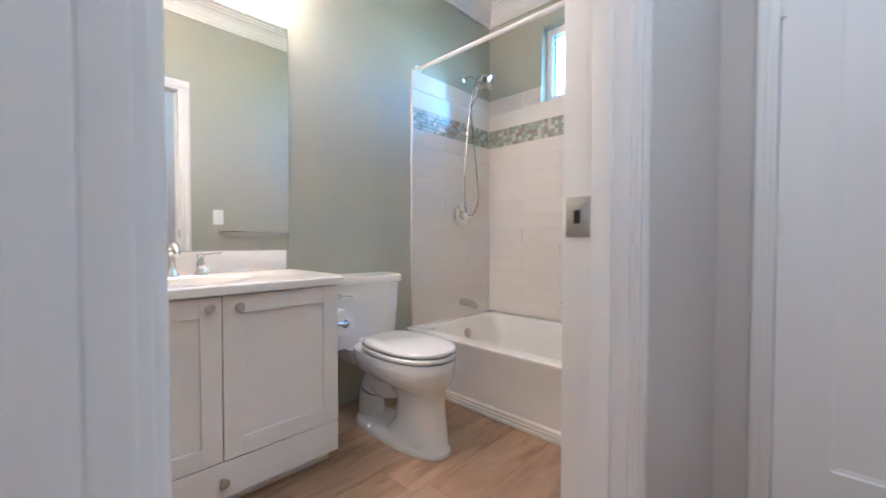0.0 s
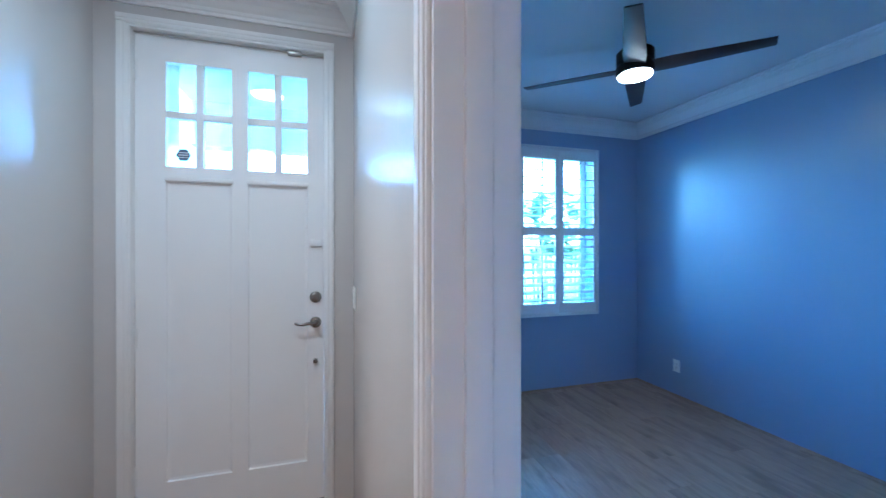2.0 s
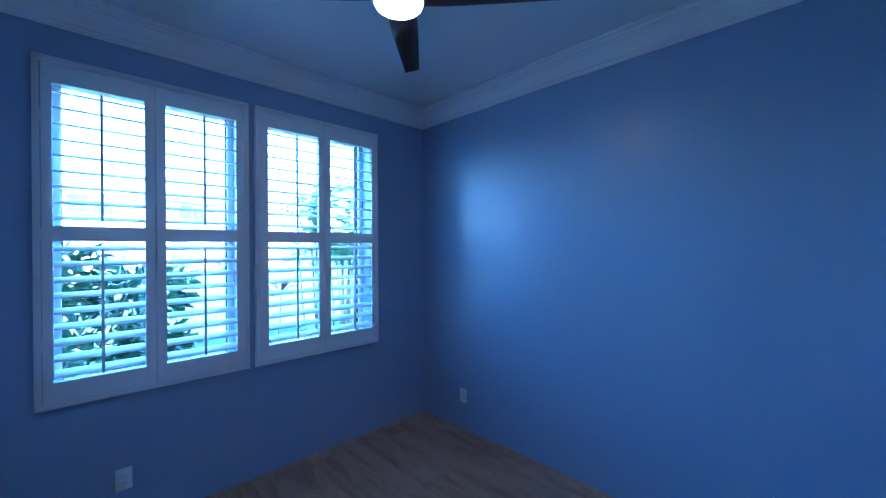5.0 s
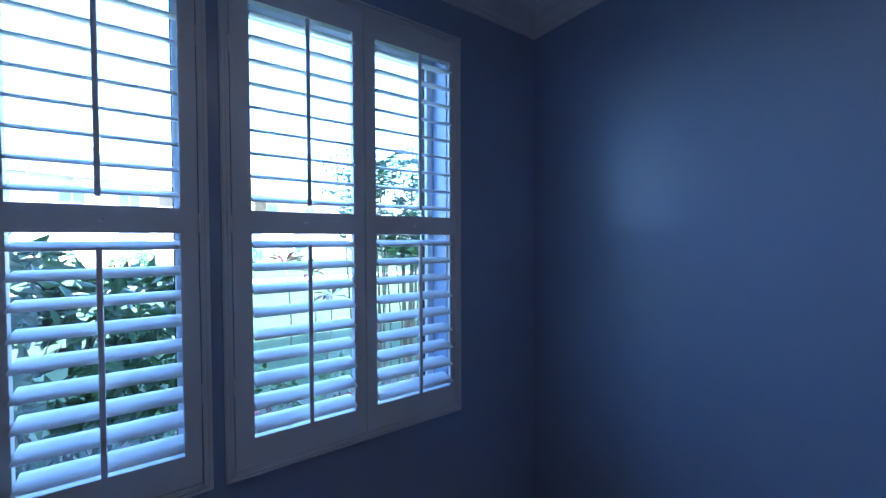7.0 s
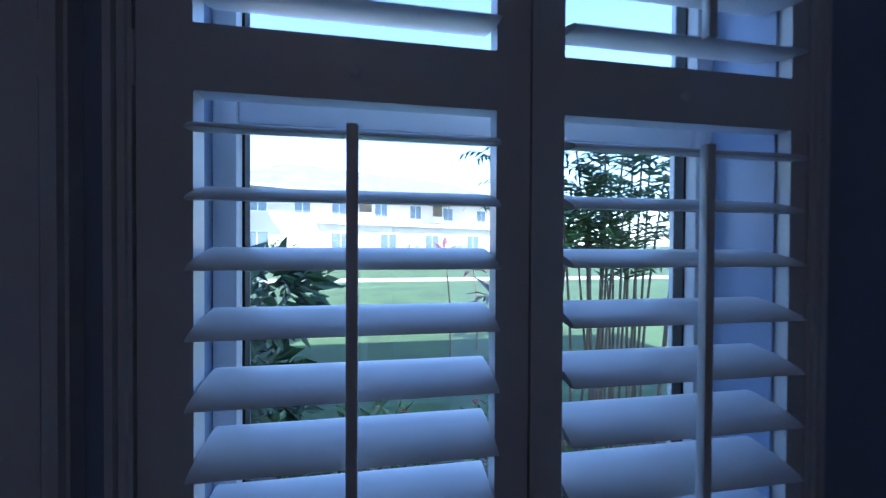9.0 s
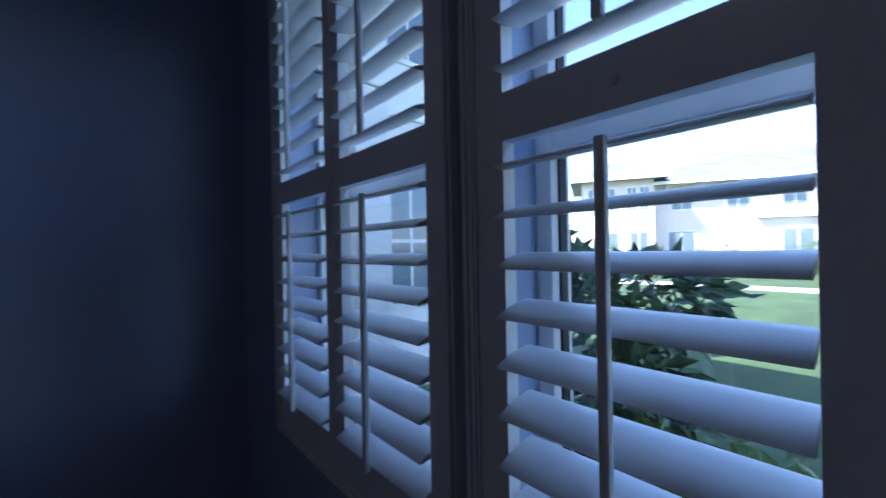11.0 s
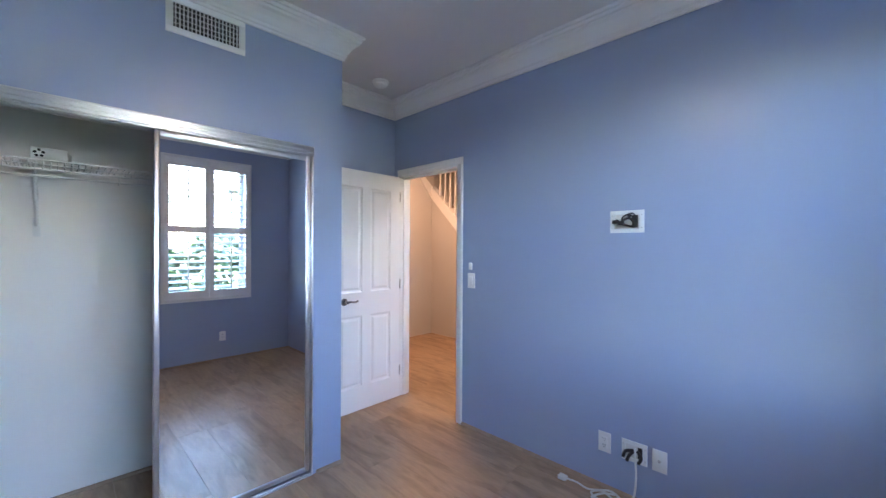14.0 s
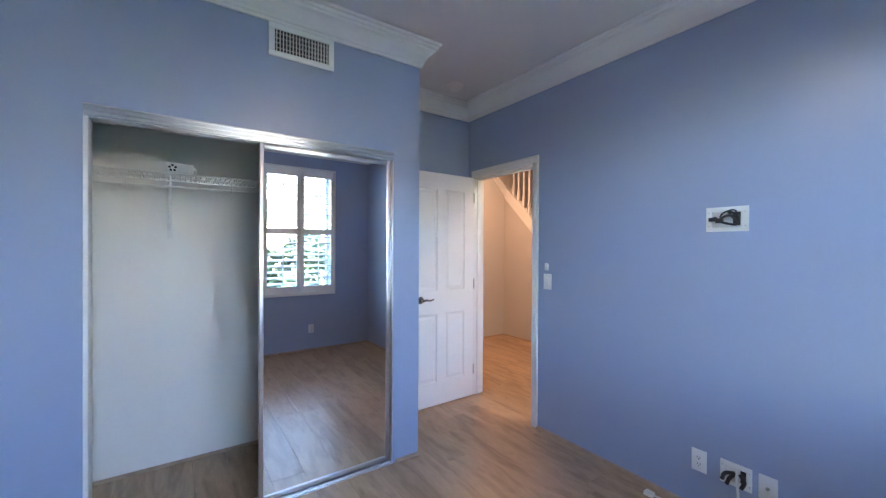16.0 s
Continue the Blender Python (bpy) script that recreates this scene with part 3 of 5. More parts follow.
# ---- bedroom windows and shutters ----
def window_unit(name, x0, x1, z0, z1, y, label, fw=0.034, mid=None):
    t = thing(name, label, "window", ((x0 + x1) / 2, y, z0), kind="structure")
    for nm, q in (("window_frame", (x0, z0, x0 + fw, z1)), ("window_frame", (x1 - fw, z0, x1, z1)), ("window_frame", (x0 + fw, z0, x1 - fw, z0 + fw)), ("window_frame", (x0 + fw, z1 - fw, x1 - fw, z1))):
        part(nm, B(q[0], y - 0.035, q[1], q[2], y + 0.03, q[3], bevel=0.004), M_VINYL, t)
    zm = mid if mid else None
    cells = [(z0 + fw, z1 - fw)]
    if zm:
        cells = [(z0 + fw, zm - 0.02), (zm + 0.02, z1 - fw)]
        part("meeting_rail", B(x0 + fw, y - 0.03, zm - 0.02, x1 - fw, y + 0.025, zm + 0.02, bevel=0.004), M_VINYL, t)
    for a_, b_ in cells:
        bm = bmesh.new()
        for q in ((x0 + fw, a_, x0 + fw + 0.004, b_), (x1 - fw - 0.004, a_, x1 - fw, b_)):
            box(bm, q[0], y - 0.012, q[1], q[2], y + 0.012, q[3])
        part("gasket", bm, M_RUBBER, t, "black glazing gasket", smooth=False)
        p = part("pane", B(x0 + fw, y - 0.002, a_, x1 - fw, y + 0.002, b_), M_GLASS, t, "clear glass pane", smooth=False)
        p.visible_shadow = False
    return t


for i, wv in enumerate((W1, W2)):
    window_unit("window_%d" % (i + 1), wv[0], wv[1], wv[2], wv[3], 0.145, "white vinyl window behind plantation shutters", mid=1.575)

# louver: lens-shaped blade, 89 mm deep, 350 mm long, tilted so that the room edge hangs lower
LOUV = 0.3475
bm = bmesh.new()
sec = [(-0.0445, 0), (-0.036, 0.0035), (-0.018, 0.0055), (0, 0.006), (0.018, 0.0055), (0.036, 0.0035), (0.0445, 0), (0.036, -0.0035), (0.018, -0.0055), (0, -0.006), (-0.018, -0.0055), (-0.036, -0.0035)]
loft(bm, [[(xx, yy, zz) for yy, zz in sec] for xx in (-LOUV / 2, LOUV / 2)])
LOUVER = mesh_of("louver", bm, M_SHUT, True)
PITCH, TILT = 0.0762, 14.5


def shutter(name, xs, label):
    """xs: outer left, frame inner left, seam, frame inner right, outer right."""
    xo0, xi0, xm, xi1, xo1 = xs
    zo0, zo1 = 0.741, 2.436
    t = thing(name, label, "shutter", ((xo0 + xo1) / 2, 0, zo0), "bedroom shutters")
    f = 0.026
    bm = bmesh.new()
    for d0, d1, dep in ((0.0, f, -0.022), (0.004, 0.012, -0.032), (0.015, 0.022, -0.028)):
        for q in ((xo0 + d0, zo0 + d0, xo0 + d1, zo1 - d0), (xo1 - d1, zo0 + d0, xo1 - d0, zo1 - d0), (xo0 + d1, zo0 + d0, xo1 - d1, zo0 + d1), (xo0 + d1, zo1 - d1, xo1 - d1, zo1 - d0)):
            box(bm, q[0], dep, q[1], q[2], -0.0005, q[3])
    part("shutter_frame", bm, M_SHUT, t, smooth=False)
    zb, zt = zo0 + f + 0.003, zo1 - f - 0.003
    for pa, pb, oa, ob in ((xo0 + f + 0.003, xm - 0.0015, xi0, xm - 0.0465), (xm + 0.0015, xo1 - f - 0.003, xm + 0.0465, xi1)):
        y0, y1 = -0.020, 0.008
        bm = bmesh.new()
        gx, gz = (pa, oa, ob, pb), (zb, 0.867, 1.549, 1.625, 2.313, zt)
        for i_ in range(3):
            for j_ in range(5):
                if not (i_ == 1 and j_ in (1, 3)):
                    box(bm, gx[i_], y0, gz[j_], gx[i_ + 1], y1, gz[j_ + 1])
        bmesh.ops.remove_doubles(bm, verts=bm.verts, dist=1e-5)
        panel = part("shutter_panel", bm, M_SHUT, t, smooth=False)
        cx = (oa + ob) / 2
        pb_ = base_of(panel.parent)
        for z_lo, z_hi, r0, r1 in ((0.867, 1.549, 0.885, 1.509), (1.625, 2.313, 1.645, 2.285)):
            n_ = 9
            for k in range(n_):
                lv = new("louver", LOUVER)
                lv.parent = panel
                zc = z_hi - (z_hi - z_lo - n_ * PITCH) / 2 - PITCH * (k + 0.5)
                lv.matrix_basis = pose(cx - pb_.x, -0.004 - pb_.y, zc - pb_.z, TILT + random.uniform(-1, 1), 0, 0) @ Matrix.Diagonal(((ob - oa) / LOUV - 0.012, 1, 1, 1))
            part("tilt_rod", B(cx - 0.0065, -0.066, r0, cx + 0.0065, -0.053, r1, bevel=0.002), M_SHUT, panel)
        part("magnet_catch", lathe(bmesh.new(), [(0.007, 0), (0.007, 0.004), (0.004, 0.006)], (cx, y0, 1.585), (0, -1, 0), 12), M_SHUT, panel)
    part("astragal", B(xm - 0.009, 0.0085, zb, xm + 0.009, 0.014, zt, bevel=0.001), M_SHUT, t)
    for zz in (1.02, 1.55, 2.12):
        for xx in (xo0 + f, xo1 - f):
            part("hinge", B(xx - 0.003, -0.0245, zz, xx + 0.003, -0.018, zz + 0.06, bevel=0.001), M_SHUT, t)
    return t


shutter("plantation_shutter", (0.495, 0.562, 0.963, 1.370, 1.444), "white plantation shutter with two louvered panels, louvers open")
shutter("plantation_shutter", (1.478, 1.564, 1.964, 2.369, 2.427), "white plantation shutter with two louvered panels, louvers open")


# ---- wall plates ----
def plate(name, label, cat, at, normal, w=0.072, h=0.116, kind_="outlet", group=""):
    """Wall plate built facing +y at the origin, then turned to its wall."""
    t = thing(name, label, cat, (0, 0, 0), group)
    part("cover_plate", B(-w / 2, 0, -h / 2, w / 2, 0.006, h / 2, bevel=0.0025), M_PLASTIC, t)
    if kind_ == "outlet":
        part("socket_face", B(-0.0165, 0.005, -0.034, 0.0165, 0.0085, 0.034, bevel=0.0015), M_PLASTIC, t)
        # no slots are cut: dark marks on the face carry their shade
        bm = bmesh.new()
        for zz in (-0.019, 0.016):
            box(bm, -0.008, 0.0082, zz, -0.0055, 0.0092, zz + 0.009)
            box(bm, 0.0055, 0.0082, zz, 0.008, 0.0092, zz + 0.008)
            cyl(bm, (0, 0.0082, zz - 0.006), (0, 0.0092, zz - 0.006), 0.0026, seg=10)
        part("slots", bm, M_DARK, t, "dark raised marks, shade of the socket slots as colour")
    elif kind_ == "switch":
        n_ = 1 if w < 0.1 else 2
        for k in range(n_):
            cx = (k - (n_ - 1) / 2) * 0.046
            o = part("rocker", B(cx - 0.0165, 0.005, -0.033, cx + 0.0165, 0.010, 0.033, bevel=0.002), M_PLASTIC, t)
    elif kind_ == "coax":
        part("coax_jack", lathe(bmesh.new(), [(0.008, 0), (0.008, 0.003), (0.0048, 0.003), (0.0048, 0.012), (0.002, 0.012)], (0, 0.005, 0), (0, 1, 0), 14), M_STEEL, t, "threaded steel coax jack")
    for zz in (-h / 2 + 0.013, h / 2 - 0.013):
        part("screw", lathe(bmesh.new(), [(0.003, 0), (0.0025, 0.001)], (0, 0.0058, zz), (0, 1, 0), 10), M_PLASTIC, t)
    t.matrix_basis = pose(*at, 0, 0, {"-y": 180, "+y": 0, "+x": -90, "-x": 90}[normal])
    return t


OUT = "white duplex power outlet low on the blue wall"
plate("power_outlet", OUT, "outlet", (0.818, 0.0, 0.288), "-y", group="bedroom outlets")
plate("power_outlet", OUT, "outlet", (EX, -0.492, 0.292), "-x", group="bedroom outlets")
plate("power_outlet", OUT, "outlet", (EX, -2.47, 0.298), "-x", group="bedroom outlets")
plate("power_outlet", "white duplex power outlet beside the cable box", "outlet", (0, -1.672, 0.265), "+x", group="bedroom outlets")
plate("coax_plate", "white coaxial cable wall plate", "wall plate", (0, -1.382, 0.265), "+x", kind_="coax")
plate("light_switch", "white rocker light switch beside the door casing", "light switch", (0, -2.698, 1.138), "+x", kind_="switch")
plate("light_switch", "white double rocker switch beside the entrance door", "light switch", (HX, -1.30, 1.16), "-x", w=0.118, kind_="switch")
fr = thing("fan_remote_holder", "small white remote cradle above the light switch", "remote holder", (0, -2.705, 1.22))
part("cradle", B(0.0, -2.722, 1.222, 0.010, -2.690, 1.276, bevel=0.004), M_PLASTIC, fr)
part("button", B(0.010, -2.711, 1.235, 0.0115, -2.701, 1.25, bevel=0.0005), M_CAB, fr)


def cable_box(name, label, yc, zc, w, h):
    """Recessed low-voltage box: sunk tray with a flat flange."""
    t = thing(name, label, "cable box", (0, yc, zc))
    bm = bmesh.new()
    iw, ih = w * 0.72, h * 0.66
    prof = [(w / 2, h / 2, 0.0), (w / 2, h / 2, 0.005), (iw / 2, ih / 2, 0.006), (iw / 2 * 0.96, ih / 2 * 0.94, 0.0)]
    loft(bm, [[(d, yc + sy * a_, zc + sz * b_) for sy, sz in ((-1, -1), (1, -1), (1, 1), (-1, 1))] for a_, b_, d in prof], cap=False)
    part("flange", bm, M_PLASTIC, t, smooth=False)
    part("tray", B(0.0008, yc - iw / 2 * 0.96, zc - ih / 2 * 0.94, 0.002, yc + iw / 2 * 0.96, zc + ih / 2 * 0.94), M_CAB, t)
    # dark patch laid on the tray, coloured as the opening's shade
    part("opening_shade", B(0.0015, yc + iw * 0.20, zc - ih * 0.40, 0.0032, yc + iw * 0.44, zc + ih * 0.42, bevel=0.0006), M_DARK, t, "flat dark patch standing for the shade in the cable opening")
    for sy in (-1, 1):
        for sz in (-1, 1):
            part("screw", cyl(bmesh.new(), (0.004, yc + sy * w * 0.43, zc + sz * h * 0.28), (0.0068, yc + sy * w * 0.43, zc + sz * h * 0.28), 0.003, seg=8), M_STEEL, t)
    return t


cable_box("cable_box", "white recessed television cable box on the wall", -1.557, 1.543, 0.182, 0.125)
cable_box("cable_box", "white recessed cable box low on the wall", -1.509, 0.266, 0.132, 0.114)
tv = thing("cable_loop", "black video cables looping out of the recessed box", "cable", (0.02, -1.55, 1.54))
part("cord", tube(bmesh.new(), smooth_path([(0.006, -1.51, 1.565), (0.03, -1.54, 1.575), (0.035, -1.50, 1.515), (0.025, -1.565, 1.525), (0.03, -1.60, 1.55), (0.02, -1.615, 1.54)]), 0.006), M_CABLE, tv)
part("cord", tube(bmesh.new(), smooth_path([(0.006, -1.50, 1.55), (0.02, -1.55, 1.56), (0.025, -1.59, 1.535)]), 0.006), M_CABLE, tv)
part("cord", tube(bmesh.new(), smooth_path([(0.006, -1.505, 1.54), (0.03, -1.515, 1.585), (0.03, -1.56, 1.575), (0.02, -1.58, 1.555)]), 0.004), M_CABLE, tv)
part("connector", B(0.016, -1.63, 1.532, 0.028, -1.60, 1.552, bevel=0.002), M_CABLE, tv, "black moulded video connector")
part("connector", B(0.018, -1.598, 1.523, 0.031, -1.565, 1.545, bevel=0.002), M_CABLE, tv, "black moulded video connector")
lc = thing("cable_ends", "black cable plugs hanging from the low box", "cable", (0.02, -1.52, 0.26))
for yy, zz in ((-1.555, 0.25), (-1.535, 0.235), (-1.475, 0.24)):
    part("connector", tube(bmesh.new(), smooth_path([(0.006, -1.50 + (yy + 1.51) * 0.3, 0.275), (0.03, yy + 0.01, zz + 0.02), (0.042, yy, zz - 0.012)]), 0.009, 8), M_CABLE, lc)
wc = thing("extension_cord", "white extension cord coiled on the floor by the wall", "cord", (0.08, -1.6, 0.0))
part("cord", tube(bmesh.new(), smooth_path([(0.008, -1.50, 0.29), (0.05, -1.49, 0.27), (0.06, -1.48, 0.16), (0.06, -1.50, 0.03), (0.09, -1.58, 0.008), (0.06, -1.66, 0.008), (0.12, -1.70, 0.008), (0.15, -1.60, 0.008), (0.09, -1.54, 0.014),
                                             (0.05, -1.62, 0.02), (0.10, -1.72, 0.01), (0.085, -1.80, 0.008), (0.10, -1.86, 0.012)]), 0.0055), M_WCABLE, wc)
part("cord", tube(bmesh.new(), smooth_path([(0.07, -1.56, 0.018), (0.13, -1.60, 0.018), (0.16, -1.68, 0.008), (0.10, -1.64, 0.022), (0.06, -1.58, 0.02)]), 0.0055), M_WCABLE, wc)
part("plug", B(0.085, -1.905, 0.002, 0.125, -1.855, 0.026, bevel=0.006), M_WCABLE, wc, "white moulded plug")

# ---- ceiling fan ----
FX, FYY = 1.600, -1.385
fan = thing("ceiling_fan", "dark bronze ceiling fan with four blades and lit lamp", "ceiling fan", (FX, FYY, CEIL))
part("canopy", lathe(bmesh.new(), [(0.065, 0.0), (0.066, -0.02), (0.055, -0.045), (0.02, -0.055)], (FX, FYY, CEIL), (0, 0, 1)), M_BRONZE, fan)
part("downrod", cyl(bmesh.new(), (FX, FYY, CEIL - 0.12), (FX, FYY, CEIL - 0.05), 0.0125), M_BRONZE, fan)
part("motor_housing", lathe(bmesh.new(), [(0.03, -0.065), (0.098, -0.072), (0.110, -0.084), (0.110, -0.145), (0.102, -0.153), (0.102, -0.165), (0.112, -0.171), (0.113, -0.210), (0.107, -0.222), (0.05, -0.223)], (FX, FYY, CEIL), (0, 0, 1), 40), M_BRONZE, fan)
part("light_lens", lathe(bmesh.new(), [(0.101, -0.2232), (0.096, -0.234), (0.07, -0.244), (0.02, -0.248)], (FX, FYY, CEIL), (0, 0, 1), 40), M_LENS, fan, "glowing frosted lamp lens")
for k in range(4):
    ang = radians(45 + 90 * k + 1)
    rot = Matrix.Translation((FX, FYY, CEIL - 0.185)) @ Matrix.Rotation(ang, 4, "Z")
    rings = []
    for r, wd, tw in ((0.075, 0.062, 13), (0.2, 0.066, 12), (0.4, 0.058, 11), (0.58, 0.049, 10), (0.695, 0.043, 9)):
        tr_ = Matrix.Rotation(radians(-tw), 4, "X")
        ring = []
        for yy, zz in ((-wd, 0.0), (-wd + 0.006, 0.004), (wd - 0.006, 0.004), (wd, 0.0), (wd - 0.006, -0.004), (-wd + 0.006, -0.004)):
            p = tr_ @ Vector((0, yy, zz))
            ring.append(rot @ Vector((r + (0.012 if yy > 0 and r > 0.6 else 0), p.y, p.z + 0.012 * r)))
        rings.append(ring)
    part("blade", loft(bmesh.new(), rings), M_BLADE, fan, "dark walnut fan blade")

# ---- ceiling and wall fixtures of the bedroom ----
sm = thing("smoke_detector", "round white smoke detector on the ceiling", "smoke detector", (0.40, -3.34, CEIL))
part("base", lathe(bmesh.new(), [(0.066, -0.001), (0.066, -0.012), (0.06, -0.016)], (0.40, -3.34, CEIL)), M_PLASTIC, sm)
part("cover", lathe(bmesh.new(), [(0.056, -0.016), (0.054, -0.032), (0.042, -0.042), (0.015, -0.045)], (0.40, -3.34, CEIL)), M_PLASTIC, sm)

vx0, vx1, vz0, vz1 = 1.545, 1.895, 2.41, 2.587
vt = thing("air_vent", "white steel air register, slats over a dark-coloured sheet", "vent", ((vx0 + vx1) / 2, CY, vz0))
bm = bmesh.new()
for q in ((vx0, vz0, vx1, vz0 + 0.03), (vx0, vz1 - 0.03, vx1, vz1), (vx0, vz0 + 0.03, vx0 + 0.03, vz1 - 0.03), (vx1 - 0.03, vz0 + 0.03, vx1, vz1 - 0.03)):
    box(bm, q[0], CY, q[1], q[2], CY + 0.010, q[3], 0.002)
part("frame", bm, M_PLASTIC, vt)
# sheet on the wall; the duct's shade is put into its colour
part("backing", B(vx0 + 0.028, CY + 0.0008, vz0 + 0.028, vx1 - 0.028, CY + 0.002, vz1 - 0.028), M_DARK, vt, "dark sheet coloured as the shade of the duct")
for k in range(17):
    xx = vx0 + 0.04 + k * (vx1 - vx0 - 0.08) / 16
    part("slat", B(xx - 0.002, CY + 0.002, vz0 + 0.03, xx + 0.002, CY + 0.009, vz1 - 0.03), M_CAB, vt, smooth=False)
for k in range(4):
    zz = vz0 + 0.05 + k * 0.026
    part("cross_slat", B(vx0 + 0.03, CY + 0.0022, zz - 0.0015, vx1 - 0.03, CY + 0.004, zz + 0.0015), M_CAB, vt, smooth=False)

# ---- closet ----
cx0, cx1, ctop = 1.15, 2.622, 2.0
tr = thing("closet_track", "polished aluminium sliding door track", "door track", ((cx0 + cx1) / 2, CY, 0), kind="structure")
bm = bmesh.new()
for z0_, z1_, y_ in ((1.990, 2.0, 0.005), (1.982, 1.990, 0.001), (1.970, 1.982, 0.004), (1.962, 1.970, -0.002), (1.952, 1.962, 0.002), (1.944, 1.952, -0.007)):
    box(bm, cx0, CY - 0.012, z0_, cx1, CY + y_, z1_, 0.0015)
part("head_fascia", bm, M_ALU, tr)
part("head_channel", B(cx0, CY - 0.10, 1.972, cx1, CY - 0.012, 1.999), M_STEEL, tr)
bm = bmesh.new()
for yy in (-0.035, -0.075):
    box(bm, cx0, CY + yy - 0.002, 1.94, cx1, CY + yy + 0.002, 1.972)
part("head_rail", bm, M_ALU, tr, smooth=False)
part("side_channel", B(cx1 - 0.018, CY - 0.10, 0.0, cx1 - 0.001, CY + 0.004, 1.944, bevel=0.002), M_TRIM, tr)
part("side_channel", B(cx0 + 0.001, CY - 0.10, 0.0, cx0 + 0.012, CY + 0.003, 1.944, bevel=0.002), M_ALU, tr)
bm = B(cx0, CY - 0.10, 0.0, cx1, CY + 0.004, 0.008)
for yy in (-0.095, -0.055, -0.012):
    box(bm, cx0, CY + yy, 0.008, cx1, CY + yy + 0.006, 0.018)
part("floor_rail", bm, M_ALU, tr, smooth=False)


def mirror_door(name, x0, x1, y, label):
    t = thing(name, label, "closet door", ((x0 + x1) / 2, y, 0.014), "closet doors")
    z0_, z1_ = 0.020, 1.945
    for nm, q in (("stile", (x0, z0_, x0 + 0.024, z1_)), ("stile", (x1 - 0.024, z0_, x1, z1_)), ("rail", (x0 + 0.024, z0_, x1 - 0.024, z0_ + 0.026)), ("rail", (x0 + 0.024, z1_ - 0.03, x1 - 0.024, z1_))):
        part(nm, B(q[0], y - 0.013, q[1], q[2], y + 0.013, q[3], bevel=0.005), M_ALU, t)
    part("mirror_pane", B(x0 + 0.022, y - 0.004, z0_ + 0.024, x1 - 0.022, y + 0.004, z1_ - 0.028), M_MIRROR, t, "clear silvered mirror", smooth=False)
    return t


mirror_door("mirror_door", cx0 + 0.013, 1.935, CY - 0.032, "full-height mirror sliding door in aluminium frame")
mirror_door("mirror_door", cx0 + 0.013, 1.920, CY - 0.075, "second mirror sliding door parked behind the first")

ws = thing("wire_shelf", "white wire closet shelf with hanging rod", "shelf", (2.0, -3.7, 1.75))
sx0, sx1, sz, sy0, sy1 = JX + 0.112, EX - 0.002, 1.803, -3.748, -3.44
bm = bmesh.new()
for yy, zz in ((sy0 + 0.003, sz), (sy0 + 0.15, sz), (sy1, sz), (sy1, sz - 0.045)):
    cyl(bm, (sx0, yy, zz), (sx1, yy, zz), 0.005, seg=6)
part("long_wire", bm, M_PLASTIC, ws)
part("hanging_rod", cyl(bmesh.new(), (sx0, sy1 - 0.01, sz - 0.075), (sx1, sy1 - 0.01, sz - 0.075), 0.006, seg=10), M_PLASTIC, ws)
for k in range(72):
    xx = sx0 + 0.02 + k * (sx1 - sx0 - 0.04) / 71
    part("cross_wire", tube(bmesh.new(), [(xx, sy0, sz + 0.003), (xx, sy1 + 0.002, sz + 0.003), (xx, sy1 + 0.003, sz - 0.045)], 0.003, 4), M_PLASTIC, ws, smooth=False)
for xx in (1.55, 2.02, 2.52):
    part("rod_hook", tube(bmesh.new(), smooth_path([(xx, sy1, sz), (xx, sy1 + 0.006, sz - 0.06), (xx, sy1 - 0.01, sz - 0.088), (xx, sy1 - 0.022, sz - 0.075)], 4), 0.003, 6), M_PLASTIC, ws)
bm = bmesh.new()
tube(bm, [(2.33, sy1 - 0.01, sz - 0.012), (2.33, sy0 + 0.008, 1.50)], 0.009, 8)
box(bm, 2.315, sy0 - 0.001, 1.44, 2.345, sy0 + 0.004, 1.53, 0.001)
part("support_brace", bm, M_PLASTIC, ws)
dh = thing("dehumidifier_box", "small white plastic box with round vents on the wire shelf", "dehumidifier", (2.24, sy1 - 0.03, sz + 0.006))
part("body", B(2.215, sy1 - 0.055, sz + 0.006, 2.345, sy1 - 0.012, sz + 0.062, bevel=0.006), M_PLASTIC, dh)
bm = bmesh.new()
for k in range(5):
    an = 2 * math.pi * k / 5 + 0.3
    lathe(bm, [(0.0065, 0), (0.0065, 0.001)], (2.315 + 0.015 * math.cos(an), sy1 - 0.0122, sz + 0.035 + 0.015 * math.sin(an)), (0, 1, 0), 10)
# dark discs on the box front give the vents' shade as colour
part("vent_hole_shade", bm, M_DARK, dh)
part("nozzle", lathe(bmesh.new(), [(0.018, 0), (0.016, 0.012), (0.008, 0.015)], (2.215, sy1 - 0.034, sz + 0.03), (-1, 0, 0), 14), M_PLASTIC, dh)

# ---- bathroom ----
TY0 = -1.045                       # edge of the tiling on the west wall


def rr(cx, cy, hx, hy, r, z, n=6):
    """Rounded rectangle ring."""
    out = []
    for k, (sx, sy) in enumerate(((1, 1), (-1, 1), (-1, -1), (1, -1))):
        for i in range(n + 1):
            a_ = math.pi / 2 * (k + i / n)
            out.append((cx + sx * (hx - r) + r * math.cos(a_), cy + sy * (hy - r) + r * math.sin(a_), z))
    return out


